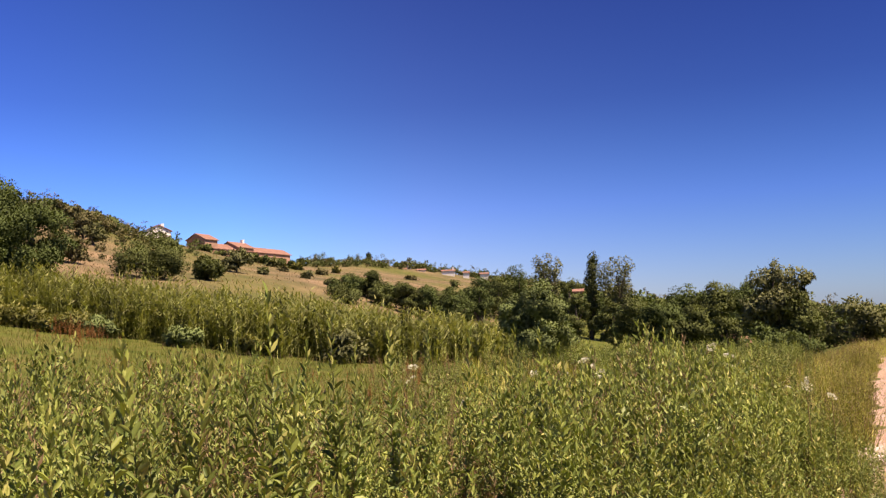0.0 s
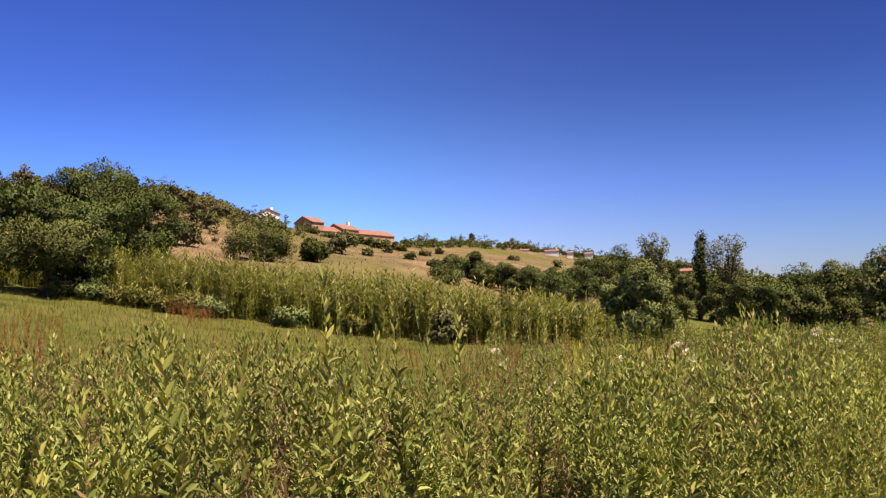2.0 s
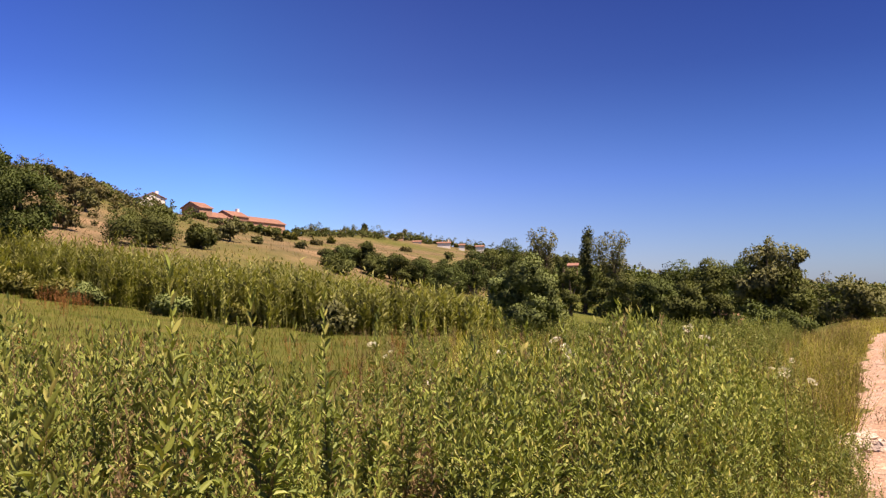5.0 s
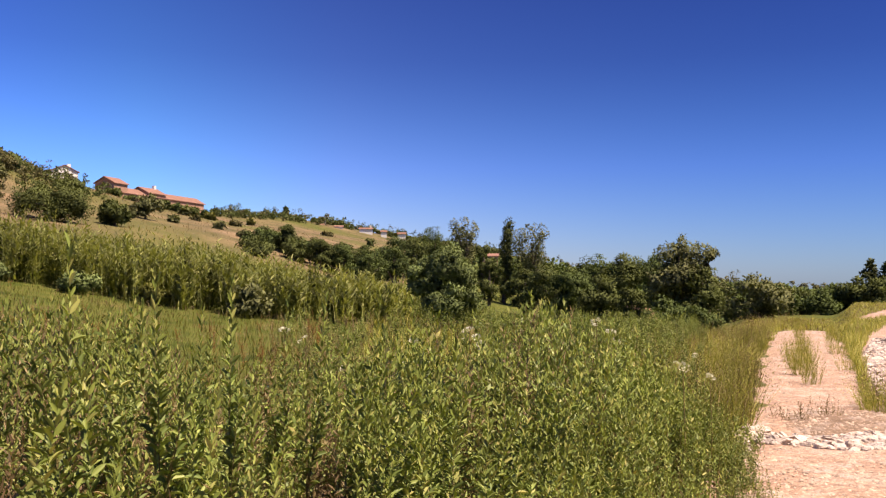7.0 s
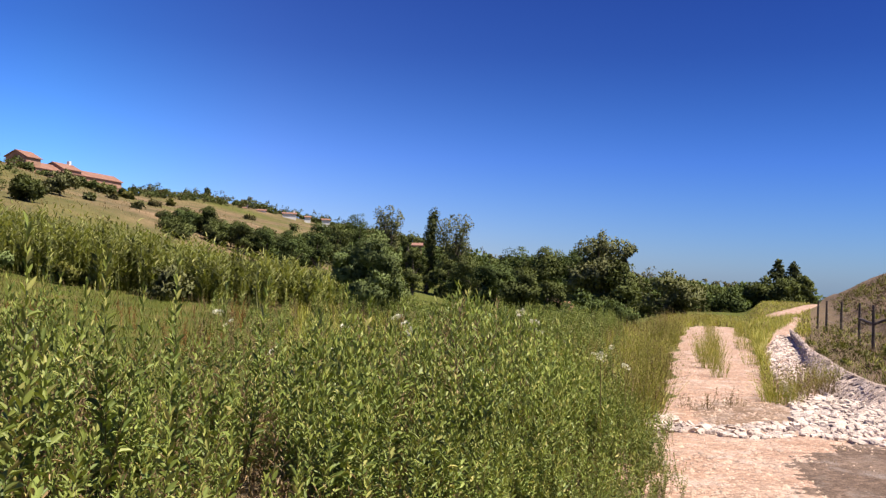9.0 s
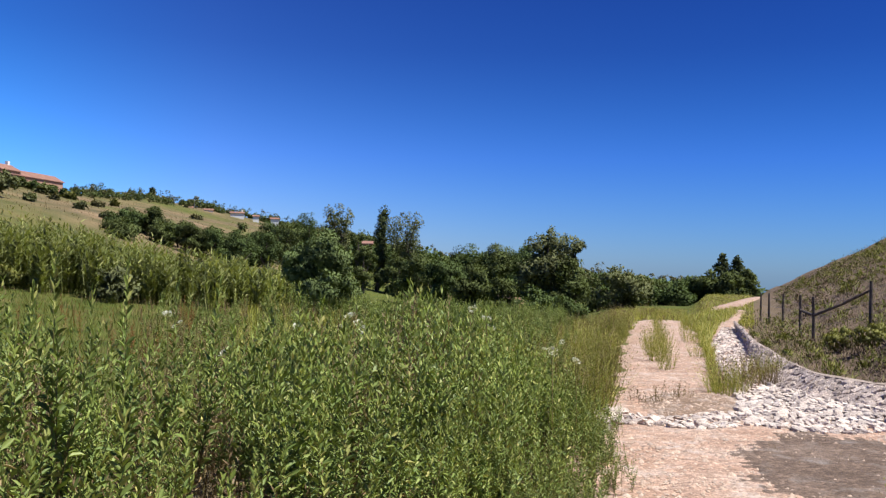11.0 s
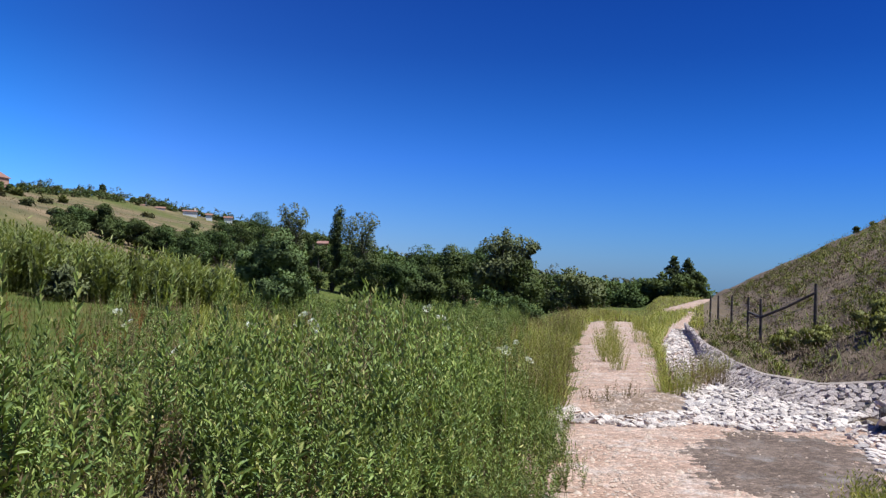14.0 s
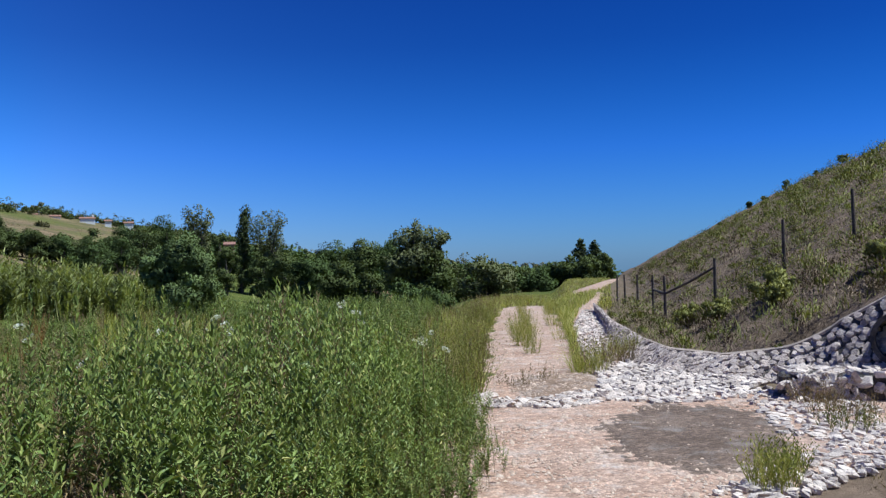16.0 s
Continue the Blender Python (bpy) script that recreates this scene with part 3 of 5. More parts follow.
tree("olive_tree", -23.4, 115, 5.2, 4.4, "grey-green olive tree below the long roof", "tree", WILLOW, blobs=26, leaf=0.28, count=4000, seed=8, group=LEFT)
HILL = "trees on the hill"
for i, (az, d, el, w) in enumerate([(-32.2, 160, 7.9, 4.2), (-34.0, 150, 8.7, 3.2), (-30.9, 150, 7.1, 5.0), (-33.4, 140, 7.8, 5.6), (-20.4, 205, 4.6, 2.6), (-23.1, 150, 3.95, 2.2), (-21.1, 160, 3.75, 2.0), (-25.3, 200, 4.9, 4.0), (-22.0, 200, 4.5, 4.0)]):
    tree("holm_oak", az, d, el, w, "small dark oak on the dry hillside", "tree", OAK if i % 3 else WILLOW, blobs=12, leaf=0.6, count=1000, low=0.0, seed=20 + i, group=HILL)
rng = np.random.default_rng(12)
for i in range(26):
    az = rng.uniform(-46, -30.5)
    d = rng.uniform(85, 150)
    x, y = polar(az, d)
    h = rng.uniform(2.2, 4.5)
    el = math.degrees(math.atan2(float(ground(x, y)) + h - 1.65, d))
    tree("hillside_tree", az, d, el, h * rng.uniform(0.9, 1.4), "rounded olive-green tree on the scrubby slope", "tree", (WILLOW, SCRUB, SCRUB)[i % 3], blobs=16, leaf=0.3, count=1800, low=0.0, seed=140 + i, group=HILL)
for i, (az, el, d, w) in enumerate([(-23.9, 4.5, 130, 1.6), (-22.6, 4.3, 150, 2.0), (-21.6, 3.6, 120, 1.6), (-20.3, 3.9, 140, 1.5), (-19.4, 4.4, 170, 2.6), (-18.9, 3.3, 125, 1.7), (-17.9, 3.6, 150, 2.2), (-16.9, 4.0, 210, 2.2), (-14.6, 3.5, 240, 2.6), (-12.0, 3.1, 230, 3.4), (-20.9, 4.7, 195, 2.4), (-24.4, 3.7, 112, 1.5)]):
    tree("field_shrub", az, d, el, w, "small olive-green shrub standing in the dry field", "shrub", (SCRUB, GORSE, WILLOW)[i % 3], blobs=9, leaf=0.24 + d / 900, count=700, low=0.0, seed=170 + i, group="shrubs in the dry field")
tree("holm_oak", -27.9, 150, 5.6, 4.6, "dark holm oak in front of the white house", "tree", OAK, blobs=24, leaf=0.3, count=3600, low=0.0, seed=13, group=HILL)
for i, (az, el, w) in enumerate([(-22.3, 5.0, 3.4), (-21.4, 4.75, 3.0), (-20.7, 4.6, 3.6), (-19.9, 4.45, 3.0), (-24.3, 5.15, 3.0)]):
    tree("holm_oak", az, 188, el, w, "small dark oak in front of the long farm roof", "tree", (OAK, ASH)[i % 2], blobs=12, leaf=0.34, count=1300, low=0.0, seed=680 + i, group=HILL)
tree("stone_pine", -14.7, 340, 4.75, 4.2, "lone dark pine on the skyline", "tree", PINE, "cone", blobs=14, leaf=0.8, count=900, seed=31, group=HILL)

MID = "trees along the stream"
for i, (az, d, el, w, mat, low) in enumerate([
        (-16.0, 110, 3.5, 3.8, ASH, 0), (-14.7, 112, 3.65, 3.9, OAK, 0), (-12.3, 105, 2.95, 3.6, OAK, 0), (-13.4, 118, 2.7, 3.0, ASH, 0), (-17.3, 116, 2.9, 2.2, WILLOW, 0), (-8.8, 108, 2.5, 7.0, ASH, 0),
        (-6.1, 112, 3.2, 6.8, OAK, 0), (-7.3, 120, 2.8, 6.0, ASH, 0), (-4.8, 135, 3.6, 7.0, ASH, 0), (-1.5, 125, 2.8, 4.0, OAK, 0), (-1.1, 118, 2.2, 4.2, OAK, 0), (-2.9, 122, 2.2, 5.0, OAK, 0),
        (3.4, 80, 1.65, 6.2, OAK, 0), (5.8, 85, 1.85, 6.0, ASH, 0), (8.0, 78, 1.85, 5.6, OAK, 0), (4.3, 72, 1.0, 4.2, ASH, 0), (1.3, 90, 1.15, 4.6, OAK, 0), (9.6, 80, 1.8, 5.0, ASH, 0), (6.1, 66, 0.3, 4.0, OAK, 0), (2.4, 86, 0.6, 5.0, ASH, 0),
        (10.4, 74, 1.0, 5.0, OAK, 0), (-10.5, 118, 2.2, 3.6, OAK, 0), (-9.4, 126, 3.0, 4.6, OAK, 0), (-5.4, 140, 3.3, 5.0, OAK, 0), (-3.6, 138, 3.0, 5.0, OAK, 0)]):
    tree("streamside_tree", az, d, el, w, "dense dark green tree in the row along the stream", "tree", mat, blobs=18, leaf=0.19, count=7000, low=low, seed=40 + i, group=MID)
rng = np.random.default_rng(17)
for i in range(26):
    az = -17.2 + 9.8 * (i + rng.uniform(0, 0.9)) / 26
    d = rng.uniform(98, 135)
    el = float(np.interp(az, [-20.5, -18, -16, -12, -7.5], [1.9, 2.5, 2.7, 2.6, 2.5])) + rng.uniform(-0.5, 0.25)
    tree("hedgerow_tree", az, d, el, rng.uniform(3.2, 5.2), "dark green tree in the thicket below the dry field", "tree", (OAK, ASH, OAK, WILLOW)[i % 4], blobs=13, leaf=0.2, count=3400, low=0.0, seed=600 + i, group="thicket below the dry field")
tree("white_poplar", -2.7, 132, 3.9, 5.2, "pale grey-green poplar with an open crown", "tree", WILLOW, "plume", blobs=42, leaf=0.26, count=7500, low=0.05, seed=61, group=MID)
tree("lombardy_poplar", -0.1, 130, 3.92, 1.9, "narrow dark column of a lombardy poplar", "tree", POPLAR, "column", blobs=22, leaf=0.22, count=9000, low=0.04, seed=62, lean=0.06)
tree("white_poplar", 1.75, 128, 3.4, 6.4, "pale grey-green poplar with an open crown", "tree", WILLOW, "plume", blobs=42, leaf=0.26, count=8500, low=0.05, seed=63, group=MID)
tree("willow_tree", 11.3, 68, 2.95, 5.4, "tall grey-green willow with an uneven crown", "tree", WILLOW, blobs=36, leaf=0.21, count=12000, low=0.05, seed=64, hang=0.7, group=MID)
tree("willow_tree", 13.0, 69, 2.7, 2.8, "side crown of grey-green willow", "tree", WILLOW, blobs=22, leaf=0.2, count=4000, low=0.25, seed=65, hang=0.7, group=MID)
tree("willow_tree", 12.6, 66, 0.9, 4.0, "low grey-green willow under the tall one", "tree", OAK, blobs=28, leaf=0.2, count=5000, low=0.0, seed=66, group=MID)
tree("bush", -4.2, 31, 1.95, 3.1, "large rounded green bush standing alone in the meadow", "bush", BUSH, blobs=28, leaf=0.085, count=28000, low=0.0, seed=70)
for i, (az, d, el, w, mat) in enumerate([(10.3, 44, -1.1, 2.8, ASH), (10.6, 34, -2.1, 1.3, OAK), (8.3, 55, -0.45, 2.4, OAK), (12.6, 48, -1.2, 2.6, ASH)]):
    tree("shrub", az, d, el, w, "low green shrub in the hollow", "shrub", mat, blobs=24, leaf=0.13, count=4200, low=0.0, seed=80 + i, group="shrubs in the hollow")
FAR = "trees beyond the track"
for i, (az, d, el, w, mat) in enumerate([(16.2, 85, 0.3, 6.2, WILLOW), (14.6, 110, 0.05, 6.5, OAK), (18.5, 115, -0.4, 7.0, OAK), (20.5, 118, -0.15, 5.6, ASH), (21.3, 116, 0.3, 4.8, OAK), (23.8, 118, 0.5, 3.6, OAK), (22.8, 115, 0.1, 5.3, OAK), (17.3, 105, -0.5, 5.0, ASH), (15.6, 95, -0.4, 5.0, ASH), (19.6, 112, -0.5, 5.0, ASH)]):
    tree("distant_tree", az, d, el, w, "dark green tree beyond the bend of the track", "tree", mat, blobs=26, leaf=0.3, count=3600, low=0.0, seed=90 + i, group=FAR, sink=0.6)
for i, (az, el) in enumerate([(22.3, 1.4), (23.2, 1.28)]):
    tree("pine_tree", az, 126, el, 3.4, "tall dark pine beyond the bend of the track", "tree", PINE, "cone", blobs=26, leaf=0.32, count=1900, low=0.3, seed=110 + i, group=FAR)

# scrub over the hill and the far ridge, past counting
rng = np.random.default_rng(11)
pieces, paler, pn, ppn = [], [], [], []
for i in range(1350):
    az = (rng.uniform(-46, -27), rng.uniform(-50, -26), rng.uniform(-50, 24), rng.uniform(-20, 0))[i % 4]
    f = rng.uniform(0.0, 1.0) if i % 4 < 2 else rng.uniform(0.72, 1.0)
    far_d, foot_d = float(np.interp(az, RIDGE_AZ, RIDGE_D)), float(np.interp(az, RIDGE_AZ, FOOT_D))
    d = foot_d + 30 + (far_d - foot_d - 28) * (f ** 0.5)
    open_field = (-25 < az < -11) and (0.1 < f < 0.7)
    if -29.8 < az < -19.3 and f > 0.6 and rng.random() < 0.93:
        continue
    if open_field and rng.random() < 0.88:
        continue
    x, y = polar(az, d)
    w = rng.uniform(0.9, 2.6) * rng.choice([0.7, 1.0, 1.5]) * (0.6 + d / 300)
    h = w * rng.uniform(0.5, 0.95)
    B = crown_blobs(rng, w, h, 0, 5, "round")
    V, F, N = crown_leaves(rng, B, 96, 0.2 * (0.6 + d / 180))
    (pn if i % 2 else ppn).append(N)
    (pieces if i % 2 else paler).append((V + np.array([x, y, float(ground(x, y)) - 0.1]), F))
V, F = join(paler)
me = mesh_np("olive_scrub", V, F, [SCRUB], smooth=True)
me.normals_split_custom_set_from_vertices(np.concatenate(ppn).tolist())
tagged(new("olive_scrub", me), "olive and brownish scrub over the hillside", "scrub", kind="stuff")
V, F = join(pieces)
me = mesh_np("hill_scrub", V, F, [OAK], smooth=True)
me.normals_split_custom_set_from_vertices(np.concatenate(pn).tolist())
tagged(new("hill_scrub", me), "scattered dark scrub over the dry hillside", "scrub", kind="stuff")
# far wood that closes the valley
pieces, pn = [], []
for i in range(300):
    az = rng.uniform(-7, 24.3)
    d = rng.uniform(130, 300)
    x, y = polar(az, d)
    w = rng.uniform(5, 8)
    h = max(1.65 + d * math.tan(radians(np.interp(az, [-7, 0, 4, 10, 14, 24], [2.6, 1.7, 1.25, 1.3, -0.1, -0.3]) - rng.uniform(0, 0.8))) - float(ground(x, y)), 1.5)
    B = crown_blobs(rng, w, h, 0, 8, "round")
    V, F, N = crown_leaves(rng, B, 150, 0.75)
    pn.append(N)
    pieces.append((V + np.array([x, y, float(ground(x, y))]), F))
V, F = join(pieces)
me = mesh_np("far_wood", V, F, [ASH], smooth=True)
me.normals_split_custom_set_from_vertices(np.concatenate(pn).tolist())
tagged(new("far_wood", me), "dense green wood across the valley", "wood", kind="stuff")


def dry_hill_area(rng, n):
    az, f = rng.uniform(-46, -6, n), rng.random(n) ** 0.7
    d = 72 + (np.interp(az, RIDGE_AZ, RIDGE_D) - 72) * f
    return d * np.sin(np.radians(az)), d * np.cos(np.radians(az))

# ---- reeds, meadow, weeds ----


def reed_front(az):
    return np.interp(az, [-46, -40, -36, -32, -28, -24, -20, -15, -10, -5, 0], [49, 47, 45, 43, 41, 38.5, 36.5, 35, 34, 35, 36])


def reed_height(az):
    return np.interp(az, [-46, -36, -28, -22, -15, -10, -7, -4, 0], [2.6, 2.5, 2.7, 2.6, 2.25, 1.85, 1.5, 1.2, 0.9])


def reed_bed():
    """Stands of a few stems each, that rise as leafy spires with dark gaps between them."""
    rng = np.random.default_rng(21)
    c = 2700
    caz = rng.uniform(-46, -0.5, c)
    f = rng.uniform(0, 1, c) ** 1.2
    cd = reed_front(caz) + f * np.interp(caz, [-46, -20, -5], [9, 11, 9]) + 0.9 * np.sin(caz * 1.9) + 0.6 * np.sin(caz * 4.3)
    tall_ = rng.uniform(0.6, 1.12, c) * (0.9 + 0.14 * np.sin(caz * 2.7 + cd))
    k = 3
    n = c * k
    az = np.repeat(caz, k)
    x = np.repeat(cd * np.sin(np.radians(caz)), k) + rng.normal(size=n) * 0.09
    y = np.repeat(cd * np.cos(np.radians(caz)), k) + rng.normal(size=n) * 0.09
    P = np.stack([x, y, ground(x, y)], 1)
    h = reed_height(az) * np.repeat(tall_, k) * rng.uniform(0.85, 1.1, n)
    up = np.concatenate([np.repeat(rng.normal(size=(c, 2)) * 0.05, k, axis=0) + rng.normal(size=(n, 2)) * 0.06, np.ones((n, 1))], 1)
    stem = blades(P, up, h, 0.03, 0.0, rng, 1)
    k = 13
    s = np.tile(np.linspace(0.06, 0.99, k) ** 0.85, n)
    who = np.repeat(np.arange(n), k)
    LP = P[who] + up[who] * (h[who] * s)[:, None]
    a = rng.uniform(0, 2 * math.pi, n * k)
    D = np.stack([np.cos(a), np.sin(a), rng.uniform(1.0, 2.0, n * k)], 1)
    leaf = blades(LP, D, rng.uniform(0.3, 0.5, n * k), 0.062, rng.uniform(0.25, 0.6, n * k), rng, 2)
    V, F = join([stem, leaf])
    me = mesh_np("reed_bed", V, F, [REED], smooth=True)
    N = np.concatenate([np.repeat(unit(rng.normal(size=(n, 3)) + np.array([0, 0, 0.5])), 4, axis=0), np.repeat(unit(0.7 * D / 1.5 + 0.3 * rng.normal(size=(len(D), 3))), 6, axis=0)])
    me.normals_split_custom_set_from_vertices(N.tolist())
    return tagged(new("reed_bed", me), "tall bed of pale green giant reeds across the meadow", "reeds", kind="stuff")


reed_bed()
tree("shrub", -16.5, 34.3, -0.4, 2.1, "dull brown-green shrub at the front of the reeds", "shrub", WILLOW, blobs=14, leaf=0.16, count=1800, low=0.0, seed=130)


for i, (az, d, el, w, mat) in enumerate([(-37.2, 44.0, 1.3, 2.2, GORSE), (-35.6, 43.5, 1.5, 2.6, GORSE), (-33.9, 42.3, 1.0, 2.4, GORSE), (-32.2, 41.6, 0.7, 2.0, BUSH), (-38.9, 45.0, 1.0, 2.0, BUSH), (-27.0, 39.4, -0.4, 1.6, BUSH), (-22.6, 37.0, -0.7, 1.4, GORSE)]):
    tree("bramble", az, d, el, w, "tangled green bramble against the front of the reeds", "shrub", mat, blobs=14, leaf=0.13, count=3600, low=0.0, seed=150 + i, group="brambles along the reeds")


def grass_field(name, n, area, height, mat, label, seed, width=0.012, lean=0.35):
    """Blades of grass past counting; area(rng, n) gives their places."""
    rng = np.random.default_rng(seed)
    x, y = area(rng, n)
    clumps = 0.5 + 0.5 * np.sin(x * 3.1 + 1.7 * np.sin(y * 2.3)) * np.cos(y * 2.7 + 1.3 * np.sin(x * 1.9))
    h = height * rng.uniform(0.45, 1.2, len(x)) * (0.55 + 0.85 * clumps)
    D = np.stack([rng.normal(size=len(x)) * lean, rng.normal(size=len(x)) * lean, np.ones(len(x))], 1)
    V, F = blades(np.stack([x, y, ground(x, y) - 0.01], 1), D, h, width, 0.25, rng, 2)
    me = mesh_np(name, V, F, [mat], smooth=True)
    N = unit(rng.normal(size=(len(x), 3)) * 0.45 + np.array([0, 0, 1.0]))
    me.normals_split_custom_set_from_vertices(np.repeat(N, 6, axis=0).tolist())
    return tagged(new(name, me), label, "grass", kind="stuff")


def meadow_area(rng, n):
    az, d = rng.uniform(-48, 0, n), 7 + 40 * rng.random(n) ** 0.8
    ok = d < reed_front(az) + 1
    return (d * np.sin(np.radians(az)))[ok], (d * np.cos(np.radians(az)))[ok]


def hollow_area(rng, n):
    az, d = rng.uniform(-9, 15.6, n), 11 + 50 * rng.random(n) ** 1.2
    return d * np.sin(np.radians(az)), d * np.cos(np.radians(az))


def verge_area(rng, n):
    u = 9.2 + 36 * rng.random(n) ** 1.3
    w = left_edge(u) - 0.3 + wobble(u, 0 * u, 0.12) - rng.random(n) ** 1.4 * 2.8
    return u * math.sin(BANK_AZ) + w * math.cos(BANK_AZ), u * math.cos(BANK_AZ) - w * math.sin(BANK_AZ)


grass_field("hill_grass", 14000, dry_hill_area, 0.4, STRAW, "dry straw-coloured grass over the hillside", 39, 0.07, 0.5)
grass_field("meadow_grass", 32000, meadow_area, 0.21, MEADOW, "short green meadow grass", 31, 0.012)
grass_field("meadow_tufts", 9000, meadow_area, 0.42, MEADOW, "taller yellowing grass in patches over the meadow", 52, 0.016, 0.4)
grass_field("meadow_straw", 5000, meadow_area, 0.4, STRAW, "brown dry stalks scattered over the meadow", 53, 0.014, 0.35)
grass_field("tall_grass", 20000, hollow_area, 0.4, GRASS, "tall rough green grass in the hollow", 32, 0.024, 0.32)
def far_verge_area(rng, n):
    az, d = rng.uniform(13.5, 24.2, n), 26 + 60 * rng.random(n) ** 1.2
    x, y = d * np.sin(np.radians(az)), d * np.cos(np.radians(az))
    u, w = along(x, y)
    ok = ~on_track(u, w)
    return x[ok], y[ok]


grass_field("rough_grass", 16000, far_verge_area, 0.26, GRASS, "rough yellow-green grass beyond the track's bend", 36, 0.03, 0.35)
grass_field("straw_grass", 12000, far_verge_area, 0.2, STRAW, "straw-coloured grass beyond the track's bend", 37, 0.025, 0.3)
grass_field("verge_grass", 26000, verge_area, 0.54, GRASS, "tall grass along the track's edge", 33, 0.014, 0.75)
grass_field("verge_straw", 14000, verge_area, 0.66, STRAW, "dry straw along the track's edge", 38, 0.008, 0.4)


def weed_shape(rng, grade=0, dry=False, half=False):
    """One leafy stem a metre high with close upright side shoots: green leaves, pale young tips, withered low leaves, stems."""
    P, D, L, slot = [], [], [], []
    stems = []
    bend = rng.normal(size=2) * 0.07
    size = (0.07, 0.082, 0.115)[grade]

    def shoot(p0, d0, length, n, big, bare):
        pts = np.array([p0 + d0 * length * q + np.array([bend[0], bend[1], 0.1]) * q * q * length for q in np.linspace(0, 1, 5)])
        stems.append(blades(pts[:1], (pts[-1] - pts[0])[None], np.array([length]), 0.008, 0.0, rng, 2))
        for i in range(n):
            q = 0.06 + 0.94 * (i / (n - 1)) ** 0.85
            z = p0[2] + q * length
            withered = z < bare + rng.normal() * 0.07
            if withered and rng.random() < 0.45:
                continue
            a = i * 2.4 + rng.normal() * 0.35
            rise = -0.5 + rng.normal() * 0.3 if withered else 0.5 + 0.7 * q * q + 1.6 * max(q - 0.86, 0) / 0.14 + rng.normal() * 0.28
            P.append([np.interp(q, np.linspace(0, 1, 5), pts[:, j]) for j in range(3)])
            D.append((math.cos(a), math.sin(a), rise))
            L.append(big * (1.18 - 0.62 * q) * rng.uniform(0.75, 1.25) * (0.8 if withered else 1))
            slot.append(2 if withered else 1 if q > 0.84 and rng.random() < 0.75 else 0)

    bare = 0.02 if dry else 0.74 if half else rng.uniform(0.32, 0.55)
    shoot(np.zeros(3), np.array([0, 0, 1.0]), 1.0, (84, 56, 30)[grade], size, bare)
    for i in range(int(rng.integers(3, 6))):
        a = rng.uniform(0, 6.28)
        z = rng.uniform(0.3, 0.66)
        shoot(np.array([0, 0, z]), unit(np.array([math.cos(a) * 0.32, math.sin(a) * 0.32, 1.0])), rng.uniform(0.24, 0.95 - z), (32, 20, 10)[grade], size * 0.8, bare)
    P, D, L, slot = np.array(P), np.array(D), np.array(L), np.array(slot)
    make = leaves if grade else lance_leaves
    out = []
    for q in range(3):
        is_ = slot == q
        out.append(make(P[is_], D[is_], L[is_], L[is_] * (0.17 if dry or q == 2 else 0.29), 0.1, rng))
    return out + [join(stems)]


rng = np.random.default_rng(41)
SHAPES = [weed_shape(rng, 0) for i in range(10)] + [weed_shape(rng, 1) for i in range(7)] + [weed_shape(rng, 2) for i in range(5)] + [weed_shape(rng, 0, False, True) for i in range(4)]
DRY_SHAPES = [weed_shape(rng, 1, True) for i in range(4)]
WEED_MATS = [WEED, WEED_TIP, WITHERED, STEM]


def spread(shapes, x, y, h, which, rng):
    """Copies of the shapes, turned, leaned and scaled, as one vertex and face list and each face's kind."""
    out = ([], [], [], [])
    z = ground(x, y)
    for i in range(len(x)):
        a = rng.uniform(0, 6.28)
        c, s = math.cos(a), math.sin(a)
        wide = h[i] * rng.uniform(0.85, 1.2)
        lean = rng.normal(size=2) * 0.06 * h[i]
        M = np.array([[c * wide, -s * wide, lean[0]], [s * wide, c * wide, lean[1]], [0, 0, h[i]]])
        for slot, (V, F) in zip(out, shapes[which[i]]):
            slot.append((V @ M.T + np.array([x[i], y[i], z[i]]), F))
    sets = [join(o) for o in out]
    V, F = join(sets)
    return V, F, np.concatenate([np.full(len(q[1]), i) for i, q in enumerate(sets)])


def weed_top(x, y):
    """How high the weeds grow at a place."""
    az, r = np.degrees(np.arctan2(x, y)), np.hypot(x, y)
    top = np.interp(az, [-60, -30, -16, -11, -8, -5, -0.5, 3, 6, 9, 11.7, 14, 20], [1.38, 1.36, 1.2, 1.12, 1.1, 1.11, 1.14, 1.16, 1.12, 1.04, 0.93, 0.9, 0.9])
    edge = np.interp(az, [-26, -20, -4, 2, 8, 12], [13, 6.5, 6.8, 8.5, 8.5, 7.5])
    top = top - 0.12 * (1 - step(-24, -16, az)) * (1 - step(3.6, 5.5, r))
    return top * (1 - 0.4 * step(edge, edge + 2.5, r)) + 0.06 * np.sin(x * 2.1) * np.cos(y * 1.7)


